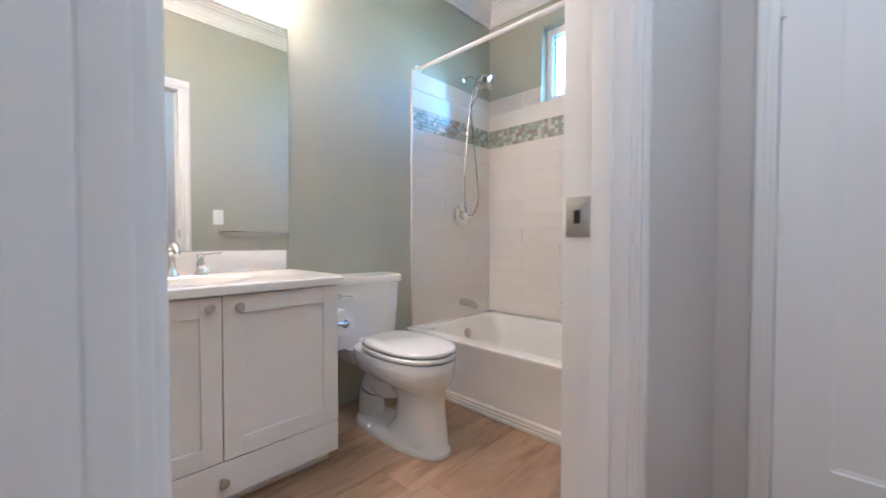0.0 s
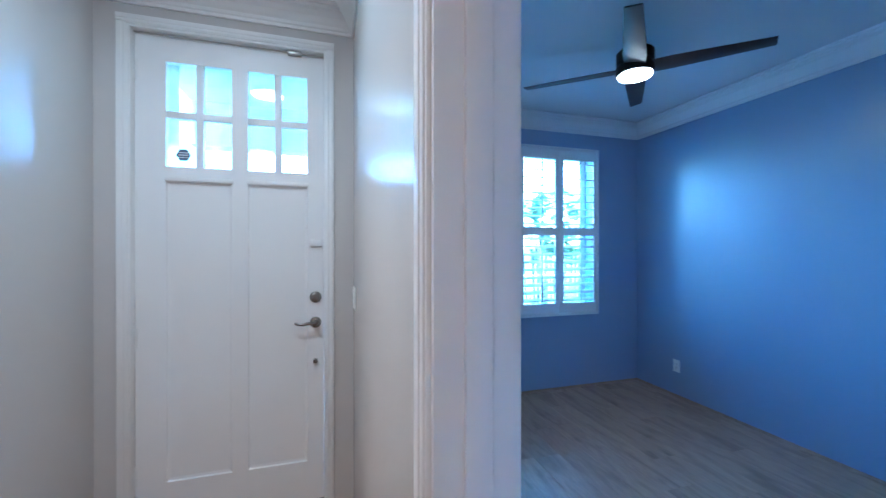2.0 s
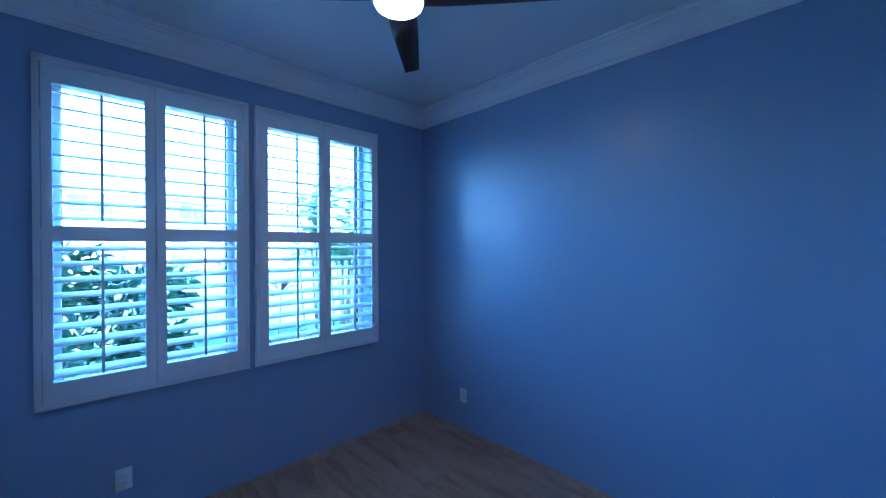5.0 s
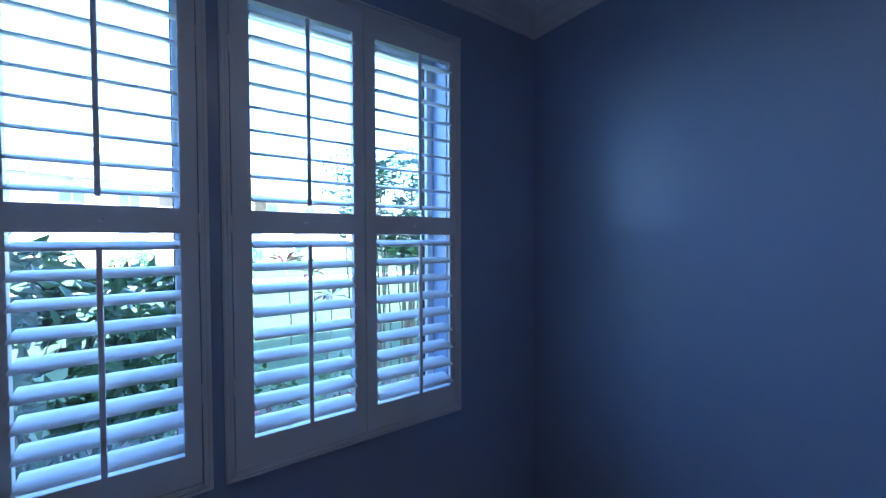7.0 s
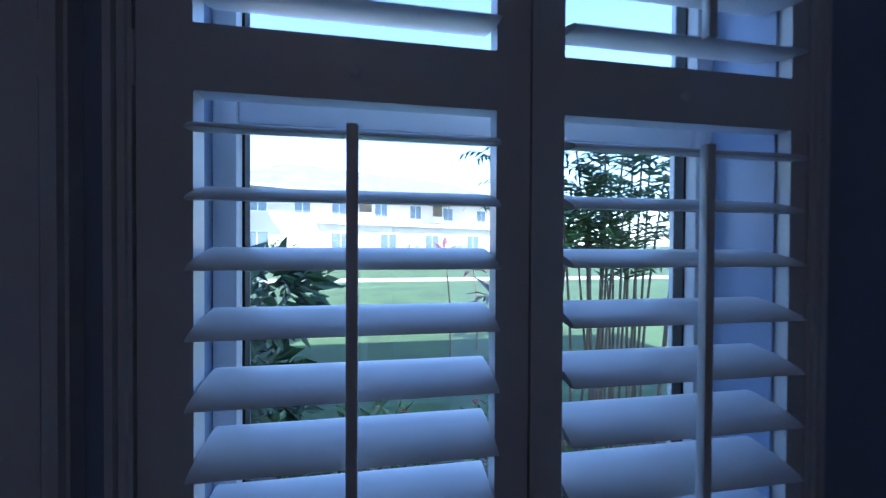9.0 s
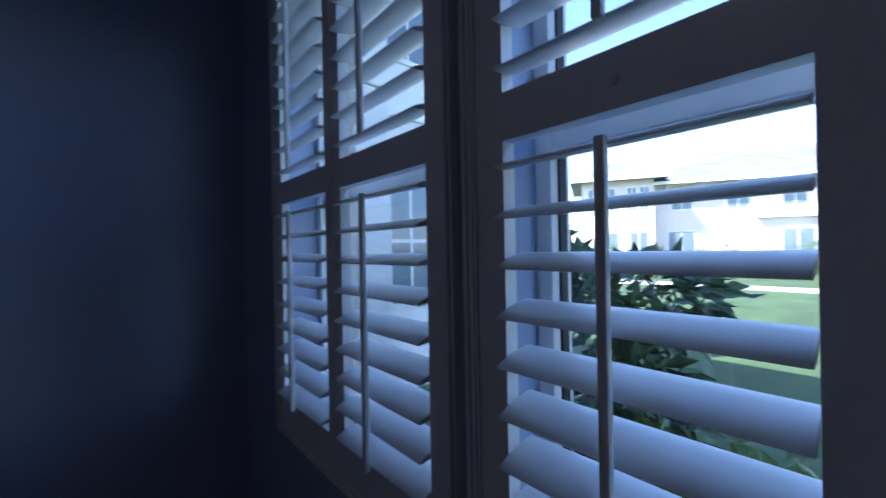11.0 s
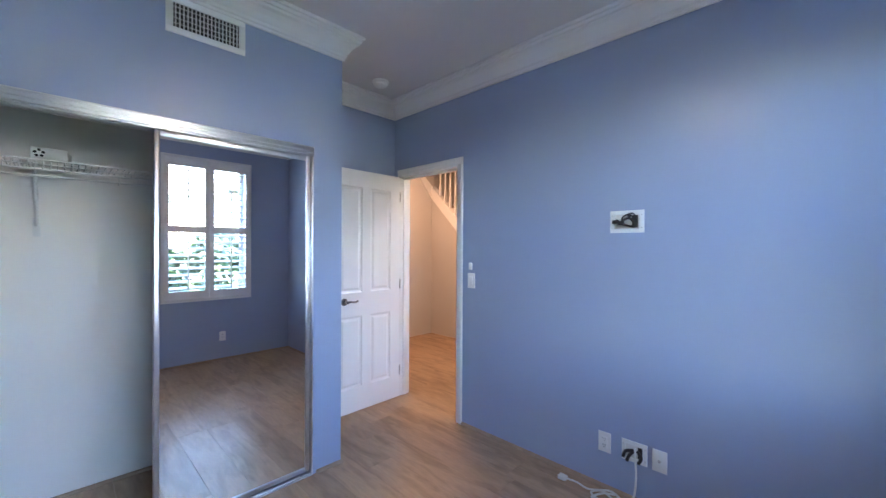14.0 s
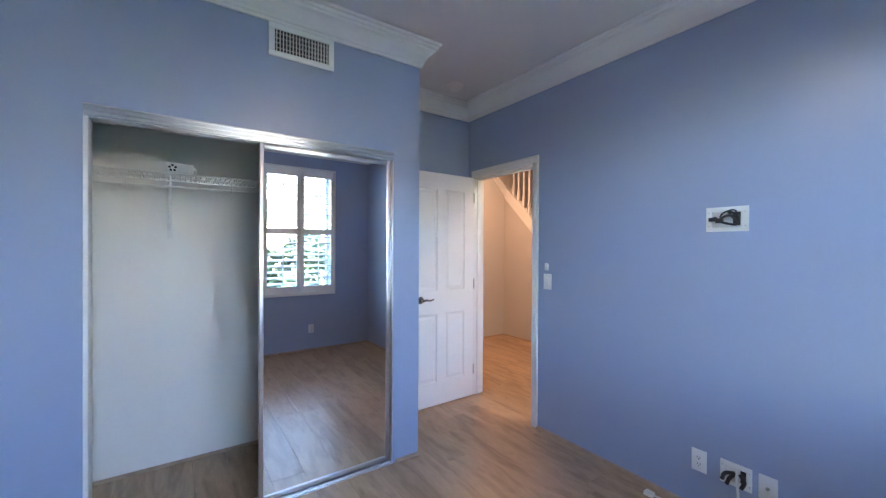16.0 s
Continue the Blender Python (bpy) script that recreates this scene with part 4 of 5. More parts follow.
RIM = 0.360
tx0, tx1, ty0, ty1 = BX + 0.003, HW - 0.118, -1.115, BY - 0.003
tcx, tcy, thx, thy = (tx0 + tx1) / 2, (ty0 + ty1) / 2, (tx1 - tx0) / 2, (ty1 - ty0) / 2
tub = thing("bathtub", "white alcove bathtub with a plain apron", "bathtub", (tcx, tcy, 0))
bm = bmesh.new()
loft(bm, [rr(tcx, tcy, thx, thy, 0.012, 0.0), rr(tcx, tcy, thx, thy, 0.012, 0.05), rr(tcx, tcy, thx, thy - 0.008, 0.012, 0.06), rr(tcx, tcy, thx, thy - 0.008, 0.012, RIM - 0.03), rr(tcx, tcy, thx, thy - 0.002, 0.012, RIM - 0.022),
          rr(tcx, tcy, thx, thy - 0.002, 0.014, RIM - 0.008), rr(tcx, tcy, thx - 0.006, thy - 0.010, 0.016, RIM), rr(tcx, tcy, thx - 0.07, thy - 0.075, 0.16, RIM), rr(tcx, tcy, thx - 0.085, thy - 0.09, 0.16, RIM - 0.015),
          rr(tcx, tcy, thx - 0.12, thy - 0.12, 0.16, RIM - 0.15), rr(tcx, tcy, thx - 0.18, thy - 0.16, 0.14, 0.09), rr(tcx, tcy, thx - 0.26, thy - 0.22, 0.10, 0.07)])
part("tub_body", bm, M_PORC, tub)
part("apron_step", B(tx0, ty0 - 0.006, 0.0, tx1, ty0 + 0.004, 0.018, bevel=0.003), M_PORC, tub)
part("apron_step", B(tx0, ty0 - 0.003, 0.018, tx1, ty0 + 0.004, 0.036, bevel=0.003), M_PORC, tub)
part("overflow_plate", lathe(bmesh.new(), [(0.036, 0), (0.036, 0.006), (0.028, 0.012), (0.008, 0.014)], (tx0 + 0.105, -0.61, RIM - 0.105), (0.95, 0, 0.25), 24), M_STEEL, tub, "round steel overflow plate")

tiling = {}
for key, label in (("west", "glazed off-white wall tiling with a mosaic band"), ("north", "glazed off-white wall tiling below the window")):
    b_ = B(BX, TY0, RIM, BX + 0.006, BY, 2.017) if key == "west" else bmesh.new()
    if key == "north":
        for q in ((BX + 0.006, -2.50, RIM, 2.017), (-2.50, -1.72, RIM, 1.90), (-1.72, HW - 0.115, RIM, 2.017)):
            box(b_, q[0], BY - 0.006, q[2], q[1], BY, q[3])
    tiling[key] = solid("wall_tiling_" + key, b_, M_GROUT, label, "tiling", "structure")
solid("tile_edge_trim", B(BX, TY0 - 0.014, RIM, BX + 0.013, TY0, 2.017, bevel=0.004), M_TILE, "rounded white bullnose edge of the tiling", "trim", "structure", True)


def tile_mesh(w, h):
    return mesh_of("wall_tile", B(-w / 2 + 0.0012, -h / 2 + 0.0012, 0, w / 2 - 0.0012, h / 2 - 0.0012, 0.005, bevel=0.0012), M_TILE)


def lay_tiles(key, u0, u1, z0, z1, rows, tw, holes=()):
    h = (z1 - z0) / rows
    cache = {}
    for r in range(rows):
        zc = z0 + h * (r + 0.5)
        u = u0 - (tw / 2 if r % 2 else 0)
        while u < u1 - 1e-4:
            a_, b2 = max(u, u0), min(u + tw, u1)
            u += tw
            if b2 - a_ < 0.02 or any(h0 < (a_ + b2) / 2 < h1 and zc > hz for h0, h1, hz in holes):
                continue
            k_ = round(b2 - a_, 3)
            if k_ not in cache:
                cache[k_] = tile_mesh(k_, h)
            o = new("tile", cache[k_])
            o.parent = tiling[key]
            if key == "west":
                o.matrix_basis = Matrix.Translation((BX + 0.006, (a_ + b2) / 2, zc)) @ Matrix(((0, 0, 1, 0), (1, 0, 0, 0), (0, 1, 0, 0), (0, 0, 0, 1)))
            else:
                o.matrix_basis = Matrix.Translation(((a_ + b2) / 2, BY - 0.006, zc)) @ Matrix(((1, 0, 0, 0), (0, 0, -1, 0), (0, 1, 0, 0), (0, 0, 0, 1)))


MOS0, MOS1 = 1.644, 1.778
for key, (u0, u1) in (("west", (TY0, BY - 0.012)), ("north", (BX + 0.012, HW - 0.118))):
    lay_tiles(key, u0, u1, RIM + 0.004, MOS0, 12, 0.61)
    lay_tiles(key, u0, u1, MOS1, 2.017, 2, 0.61, [(-2.52, -1.70, 1.80)] if key == "north" else ())
    bm = bmesh.new()
    step = (MOS1 - MOS0) / 5
    n_ = int((u1 - u0) / step)
    for i in range(n_):
        for j in range(5):
            a_, z_ = u0 + i * step, MOS0 + j * step
            k0 = len(bm.faces)
            if key == "west":
                box(bm, BX + 0.004, a_ + 0.001, z_ + 0.001, BX + 0.011 + random.uniform(0, 0.001), a_ + step - 0.001, z_ + step - 0.001)
            else:
                box(bm, a_ + 0.001, BY - 0.011 - random.uniform(0, 0.001), z_ + 0.001, a_ + step - 0.001, BY - 0.004, z_ + step - 0.001)
            bm.faces.ensure_lookup_table()
            mi = random.choice((0, 1, 1, 2, 3, 3))
            for f in bm.faces[k0:]:
                f.material_index = mi
    tagged(part("mosaic_band", bm, M_MOS, tiling[key], "band of small sage, brown and pale glass mosaic", smooth=False), kind="stuff")

window_unit("window_3", -2.50, -1.72, 1.90, 2.43, BY + 0.10, "small high white vinyl window above the tub", fw=0.05)
rodt = thing("shower_rod", "white straight shower curtain rod", "shower rod", (-2.2, -1.0, 2.03))
part("rod", cyl(bmesh.new(), (BX + 0.012, -1.0, 2.03), (HW - 0.12, -1.0, 2.03), 0.0135), M_TRIM, rodt)
part("flange", lathe(bmesh.new(), [(0.028, 0), (0.028, 0.008), (0.016, 0.016)], (BX + 0.001, -1.0, 2.03), (1, 0, 0)), M_TRIM, rodt)
part("flange", lathe(bmesh.new(), [(0.028, 0), (0.028, 0.008), (0.016, 0.016)], (HW - 0.116, -1.0, 2.03), (-1, 0, 0)), M_TRIM, rodt)

sh = thing("hand_shower", "chrome shower arm with hand shower and hose", "shower head", (BX, -0.55, 2.09))
part("wall_flange", lathe(bmesh.new(), [(0.03, 0), (0.029, 0.006), (0.014, 0.012)], (BX + 0.011, -0.55, 2.10), (1, 0, 0)), M_CHROME, sh)
part("shower_arm", tube(bmesh.new(), smooth_path([(BX + 0.012, -0.55, 2.10), (BX + 0.08, -0.55, 2.10), (BX + 0.14, -0.55, 2.06)]), 0.009, 10), M_CHROME, sh)
part("fixed_head", lathe(bmesh.new(), [(0.018, 0), (0.022, 0.02), (0.05, 0.045), (0.055, 0.06), (0.05, 0.066), (0.02, 0.068)], (BX + 0.13, -0.55, 2.07), (0.75, 0.15, -0.5)), M_CHROME, sh, "round chrome spray head")
part("spray_head", lathe(bmesh.new(), [(0.014, 0), (0.03, 0.015), (0.046, 0.03), (0.048, 0.042), (0.04, 0.046), (0.01, 0.047)], (BX + 0.18, -0.51, 2.05), (0.85, 0.1, -0.35)), M_CHROME, sh, "chrome hand spray")
part("handle", tube(bmesh.new(), smooth_path([(BX + 0.18, -0.51, 2.05), (BX + 0.13, -0.53, 1.98), (BX + 0.08, -0.555, 1.87)]), 0.013, 10, 0.010), M_CHROME, sh)
part("hose", tube(bmesh.new(), smooth_path([(BX + 0.08, -0.555, 1.87), (BX + 0.07, -0.50, 1.60), (BX + 0.06, -0.44, 1.30), (BX + 0.06, -0.455, 1.17), (BX + 0.06, -0.52, 1.10), (BX + 0.06, -0.585, 1.17), (BX + 0.06, -0.59, 1.50), (BX + 0.10, -0.57, 1.90), (BX + 0.13, -0.555, 2.04)], 10), 0.005, 8), M_NICKEL, sh, "flexible steel hose")
vl = thing("shower_valve", "round chrome shower valve with lever", "shower valve", (BX, -0.58, 1.10))
part("escutcheon", lathe(bmesh.new(), [(0.082, 0), (0.081, 0.006), (0.06, 0.014), (0.03, 0.018), (0.026, 0.05), (0.02, 0.055)], (BX + 0.011, -0.58, 1.10), (1, 0, 0), 32), M_CHROME, vl)
part("lever", tube(bmesh.new(), [(BX + 0.06, -0.58, 1.10), (BX + 0.07, -0.54, 1.085), (BX + 0.075, -0.50, 1.06)], 0.009, 10, 0.006), M_CHROME, vl)
sp = thing("tub_spout", "satin steel tub spout", "tub spout", (BX, -0.565, 0.46))
part("spout", tube(bmesh.new(), smooth_path([(BX + 0.011, -0.565, 0.465), (BX + 0.07, -0.565, 0.463), (BX + 0.12, -0.565, 0.455), (BX + 0.145, -0.565, 0.435)]), 0.029, 14, 0.022), M_STEEL, sp)
for nm, pos in (("soap_dish", (-2.26, 1.36)), ("soap_dish", (-2.26, 0.47))):
    s_ = thing(nm, "white ceramic corner soap ledge on the tiling", "soap dish", (pos[0], BY, pos[1]))
    part("ledge", B(pos[0] - 0.06, BY - 0.075, pos[1], pos[0] + 0.06, BY - 0.011, pos[1] + 0.022, bevel=0.008), M_PORC, s_)
    part("back", B(pos[0] - 0.065, BY - 0.02, pos[1] + 0.022, pos[0] + 0.065, BY - 0.011, pos[1] + 0.07, bevel=0.004), M_PORC, s_)

# toilet
TC = -1.54
to = thing("toilet", "white two-piece porcelain toilet with closed lid", "toilet", (-2.6, TC, 0))


def egg(x0, x1, hw, z, n=28, sq=2.3):
    """Elongated oval ring, blunt at the back."""
    cx_, hx_ = (x0 + x1) / 2, (x1 - x0) / 2
    out = []
    for i in range(n):
        a_ = 2 * math.pi * i / n
        c_, s_ = math.cos(a_), math.sin(a_)
        e_ = 2 / (sq if c_ > 0 else 3.2)
        out.append((cx_ + hx_ * math.copysign(abs(c_) ** e_, c_), TC + hw * math.copysign(abs(s_) ** e_, s_), z))
    return out


bm = bmesh.new()
loft(bm, [egg(-2.78, -2.185, 0.112, 0.0), egg(-2.78, -2.183, 0.114, 0.018), egg(-2.775, -2.195, 0.106, 0.034), egg(-2.52, -2.205, 0.096, 0.055), egg(-2.46, -2.215, 0.088, 0.12), egg(-2.45, -2.226, 0.083, 0.21), egg(-2.47, -2.222, 0.088, 0.262), egg(-2.62, -2.200, 0.128, 0.290), egg(-2.72, -2.186, 0.154, 0.320), egg(-2.74, -2.180, 0.162, 0.350), egg(-2.74, -2.178, 0.164, 0.392), egg(-2.74, -2.184, 0.160, 0.402), egg(-2.66, -2.3, 0.10, 0.398)])
part("bowl", bm, M_PORC, to)
part("seat", loft(bmesh.new(), [egg(-2.66, -2.186, 0.160, 0.407), egg(-2.66, -2.180, 0.165, 0.413), egg(-2.66, -2.180, 0.165, 0.423), egg(-2.66, -2.186, 0.160, 0.428)]), M_PORC, to)
part("lid", loft(bmesh.new(), [egg(-2.65, -2.190, 0.158, 0.434), egg(-2.65, -2.184, 0.163, 0.440), egg(-2.65, -2.186, 0.161, 0.448), egg(-2.64, -2.21, 0.140, 0.455)]), M_PORC, to)
for yy in (-0.08, 0.08):
    part("seat_hinge", cyl(bmesh.new(), (-2.675, TC + yy - 0.02, 0.431), (-2.675, TC + yy + 0.02, 0.431), 0.012, seg=12), M_PORC, to)
bm = bmesh.new()
loft(bm, [rr(-2.853, TC, 0.085, 0.195, 0.03, 0.375), rr(-2.853, TC, 0.092, 0.205, 0.035, 0.41), rr(-2.853, TC, 0.097, 0.222, 0.035, 0.60), rr(-2.853, TC, 0.098, 0.226, 0.035, 0.69)])
part("tank", bm, M_PORC, to)
bm = bmesh.new()
loft(bm, [rr(-2.853, TC, 0.104, 0.236, 0.03, 0.692), rr(-2.853, TC, 0.106, 0.238, 0.03, 0.70), rr(-2.853, TC, 0.106, 0.238, 0.03, 0.722), rr(-2.853, TC, 0.100, 0.232, 0.03, 0.732)])
part("tank_lid", bm, M_PORC, to)
part("trapway", tube(bmesh.new(), smooth_path([(-2.48, TC, 0.25), (-2.58, TC, 0.21), (-2.66, TC, 0.22), (-2.71, TC, 0.15), (-2.72, TC, 0.03)]), 0.068, 14), M_PORC, to)
part("pedestal_bridge", loft(bmesh.new(), [rr(-2.80, TC, 0.10, 0.10, 0.03, 0.30), rr(-2.82, TC, 0.11, 0.13, 0.03, 0.376)]), M_PORC, to)
bm = bmesh.new()
lathe(bm, [(0.013, 0), (0.013, 0.008), (0.008, 0.016)], (-2.754, TC - 0.17, 0.645), (1, 0, 0), 16)
tube(bm, [(-2.742, TC - 0.17, 0.645), (-2.738, TC - 0.14, 0.643), (-2.736, TC - 0.10, 0.638)], 0.006, 8)
part("flush_lever", bm, M_CHROME, to, "chrome flush lever")
for yy in (-0.105, 0.105):
    part("bolt_cap", lathe(bmesh.new(), [(0.013, 0), (0.012, 0.012), (0.005, 0.018)], (-2.60, TC + yy, 0.030), (0, 0, 1), 12), M_PORC, to)
sv = thing("supply_valve", "chrome water supply valve and braided hose", "valve", (BX, -1.72, 0.2))
part("hose", tube(bmesh.new(), smooth_path([(-2.86, TC - 0.13, 0.375), (-2.86, TC - 0.15, 0.30), (-2.88, -1.73, 0.26), (-2.90, -1.72, 0.20)]), 0.007, 8), M_STEEL, sv)
part("valve_body", cyl(cyl(bmesh.new(), (BX, -1.72, 0.19), (BX + 0.085, -1.72, 0.19), 0.010, seg=12), (BX + 0.085, -1.72, 0.19), (BX + 0.105, -1.72, 0.19), 0.018, seg=12), M_CHROME, sv)
part("flange", lathe(bmesh.new(), [(0.03, 0), (0.028, 0.006), (0.012, 0.01)], (BX, -1.72, 0.19), (1, 0, 0)), M_CHROME, sv)

# vanity
VF, VE, VS = -2.470, -1.882, -3.05
va = thing("vanity_cabinet", "off-white painted shaker vanity cabinet", "vanity", (-2.72, -2.46, 0))
part("carcass", B(BX + 0.002, VS, 0.065, VF - 0.019, VE, 0.742, bevel=0.002), M_CAB, va)
part("toe_kick", B(BX + 0.002, VS, 0.0, VF - 0.075, VE - 0.002, 0.065), M_CAB, va)


def shaker(name, y0, y1, z0, z1, knob, rail=0.062):
    d = part(name, B(VF - 0.019, y0, z0, VF - 0.010, y1, z1), M_CAB, va, smooth=False)
    bm_ = bmesh.new()
    for q in ((y0, z0, y0 + rail, z1), (y1 - rail, z0, y1, z1), (y0 + rail, z0, y1 - rail, z0 + rail), (y0 + rail, z1 - rail, y1 - rail, z1)):
        box(bm_, VF - 0.012, q[0], q[1], VF, q[2], q[3], 0.0012)
    part("door_frame", bm_, M_CAB, d, smooth=False)
    part("knob", lathe(bmesh.new(), [(0.008, 0), (0.006, 0.008), (0.013, 0.016), (0.016, 0.024), (0.012, 0.030), (0.003, 0.032)], (VF, knob[0], knob[1]), (1, 0, 0), 20), M_STEEL, d, "satin nickel round knob")


shaker("cabinet_door", -2.304, VE - 0.001, 0.192, 0.738, (-2.258, 0.700))
shaker("cabinet_door", -2.735, -2.307, 0.192, 0.738, (-2.345, 0.705))
shaker("cabinet_door", VS + 0.002, -2.738, 0.192, 0.738, (-2.79, 0.70))
bmd = part("drawer_front", B(VF - 0.019, -2.68, 0.068, VF, VE - 0.001, 0.188, bevel=0.002), M_CAB, va, smooth=False)
part("knob", lathe(bmesh.new(), [(0.008, 0), (0.006, 0.008), (0.013, 0.016), (0.016, 0.024), (0.012, 0.030), (0.003, 0.032)], (VF, -2.31, 0.128), (1, 0, 0), 20), M_STEEL, bmd, "satin nickel round knob")
ct = thing("bathroom_countertop", "white cultured marble top with moulded oval basin", "countertop", (-2.7, -2.46, 0.742))
SKX, SKY = -2.70, -2.36
bm = bmesh.new()
ell = [(SKX + 0.16 * math.cos(2 * math.pi * i / 40), SKY + 0.215 * math.sin(2 * math.pi * i / 40)) for i in range(40)]


def rect_ring(x0, x1, y0, y1, z):
    """40 points round a rectangle, facing the basin ring's angles."""
    out = []
    for i in range(40):
        a_ = 2 * math.pi * i / 40
        c_, s_ = math.cos(a_), math.sin(a_)
        k_ = min((x1 - SKX) / c_ if c_ > 1e-6 else 9e9, (x0 - SKX) / c_ if c_ < -1e-6 else 9e9, (y1 - SKY) / s_ if s_ > 1e-6 else 9e9, (y0 - SKY) / s_ if s_ < -1e-6 else 9e9)
        out.append((SKX + k_ * c_, SKY + k_ * s_, z))
    return out


VTX, VTE = VF + 0.022, VE + 0.04
loft(bm, [rect_ring(BX + 0.002, VTX - 0.004, VS, VTE - 0.004, 0.744), rect_ring(BX + 0.002, VTX, VS, VTE, 0.748), rect_ring(BX + 0.002, VTX, VS, VTE, 0.772), rect_ring(BX + 0.002, VTX - 0.006, VS, VTE - 0.006, 0.778),
          [(SKX + (p[0] - SKX) * 1.08, SKY + (p[1] - SKY) * 1.08, 0.778) for p in ell], [(p[0], p[1], 0.770) for p in ell], [(SKX + (p[0] - SKX) * 0.85, SKY + (p[1] - SKY) * 0.85, 0.70) for p in ell], [(SKX + (p[0] - SKX) * 0.4, SKY + (p[1] - SKY) * 0.4, 0.655) for p in ell]], cap=True)
part("top_and_basin", bm, M_CULT, ct)
part("backsplash", B(BX + 0.002, VS, 0.779, BX + 0.022, VE, 0.873, bevel=0.003), M_CULT, ct)
fc = thing("faucet", "chrome widespread basin faucet with two levers", "faucet", (-2.90, SKY, 0.779))
part("spout", tube(lathe(bmesh.new(), [(0.026, 0), (0.025, 0.008), (0.016, 0.02), (0.014, 0.05)], (-2.90, SKY, 0.779)), smooth_path([(-2.90, SKY, 0.82), (-2.895, SKY, 0.88), (-2.86, SKY, 0.905), (-2.82, SKY, 0.885), (-2.805, SKY, 0.865)]), 0.014, 12, 0.011), M_CHROME, fc)
for s_ in (-1, 1):
    yy = SKY + s_ * 0.10
    bm = lathe(bmesh.new(), [(0.026, 0), (0.025, 0.008), (0.014, 0.025), (0.018, 0.045), (0.012, 0.06), (0.016, 0.078), (0.008, 0.09)], (-2.90, yy, 0.779))
    tube(bm, smooth_path([(-2.90, yy, 0.855), (-2.89, yy + s_ * 0.03, 0.862), (-2.885, yy + s_ * 0.075, 0.866)]), 0.007, 8, 0.005)
    part("lever", bm, M_CHROME, fc)
mi = thing("wall_mirror", "frameless rectangular bathroom mirror", "mirror", (BX, -2.45, 0.876))
part("mirror_pane", B(BX + 0.001, VS, 0.876, BX + 0.007, -1.862, 1.955, bevel=0.001), M_MIRROR, mi, smooth=False)
tp = thing("toilet_paper_holder", "chrome toilet paper holder with a white roll", "paper holder", (-2.57, VE, 0.62))
bm = lathe(bmesh.new(), [(0.057, 0), (0.057, 0.10), (0.021, 0.10)], (-2.625, VE + 0.062, 0.565), (1, 0, 0), 28)
part("paper_roll", bm, M_PAPER, tp, "white toilet paper roll")
part("roller", cyl(bmesh.new(), (-2.635, VE + 0.062, 0.565), (-2.512, VE + 0.062, 0.565), 0.018, seg=16), M_CHROME, tp)
part("bracket", tube(bmesh.new(), [(-2.512, VE + 0.062, 0.565), (-2.508, VE + 0.03, 0.57), (-2.508, VE + 0.001, 0.575)], 0.009, 10), M_CHROME, tp)
part("bracket", tube(bmesh.new(), [(-2.638, VE + 0.062, 0.565), (-2.640, VE + 0.03, 0.57), (-2.640, VE + 0.001, 0.575)], 0.009, 10), M_CHROME, tp)
vl2 = thing("vanity_light", "chrome vanity light with three glowing frosted shades", "wall lamp", (BX, -2.42, 2.2))
part("back_plate", B(BX, -2.90, 2.17, BX + 0.022, -1.94, 2.26, bevel=0.006), M_CHROME, vl2)
for yy in (-2.80, -2.42, -2.04):
    part("lamp_arm", tube(bmesh.new(), smooth_path([(BX + 0.02, yy, 2.215), (BX + 0.08, yy, 2.235), (BX + 0.115, yy, 2.21)]), 0.008, 8), M_CHROME, vl2)
    part("shade", lathe(bmesh.new(), [(0.022, 0.0), (0.034, -0.02), (0.048, -0.06), (0.056, -0.10), (0.05, -0.101), (0.02, -0.08)], (BX + 0.115, yy, 2.205)), M_SHADE, vl2, "frosted glass shade, lit")
tw = thing("towel_bar", "chrome towel bar on the sage wall", "towel bar", (HW - 0.115, -1.4, 0.99))
part("bar", cyl(bmesh.new(), (HW - 0.175, -1.74, 0.99), (HW - 0.175, -1.16, 0.99), 0.008, seg=12), M_CHROME, tw)
for yy in (-1.73, -1.17):
    part("post", lathe(bmesh.new(), [(0.026, 0), (0.024, 0.008), (0.011, 0.02), (0.011, 0.055), (0.014, 0.07), (0.008, 0.076)], (HW - 0.115, yy, 0.99), (-1, 0, 0), 18), M_CHROME, tw)
plate("light_switch", "white rocker light switch above the towel bar", "light switch", (HW - 0.115, -1.75, 1.10), "-x", kind_="switch")

# ---- stair seen through the bedroom doorway ----
SX = -1.99


def rise(y):
    return 2.17 - 0.98 * (y + 5.23)


bm = bmesh.new()
ring = [(-5.249, 0.0), (-3.251, 0.0), (-3.251, rise(-3.251)), (-5.249, rise(-5.249))]
loft(bm, [[(xx, y, z) for y, z in ring] for xx in (SX - 0.1, SX)])
solid("wall_under_stair", bm, M_HALL, "warm white wall below the stair", "wall", "structure")
st = thing("staircase", "white painted stair with turned balusters", "stairs", (-2.4, -4.3, 0), kind="structure")
bm = bmesh.new()
ring = [(-5.249, rise(-5.249) - 0.002), (-3.251, rise(-3.251) - 0.002), (-3.251, rise(-3.251) + 0.19), (-5.249, rise(-5.249) + 0.19)]
loft(bm, [[(xx, y, z) for y, z in ring] for xx in (SX - 0.09, SX + 0.016)])
part("stringer", bm, M_TRIM, st, smooth=False)
bm = bmesh.new()
ring = [(SX, 2.17), (-1.55, 2.17 + 0.44 * 1.15), (-1.55, 2.36 + 0.44 * 1.15), (SX, 2.36)]
loft(bm, [[(x, y, min(z, CEIL - 0.01)) for x, z in ring] for y in (-5.249, -5.225)])
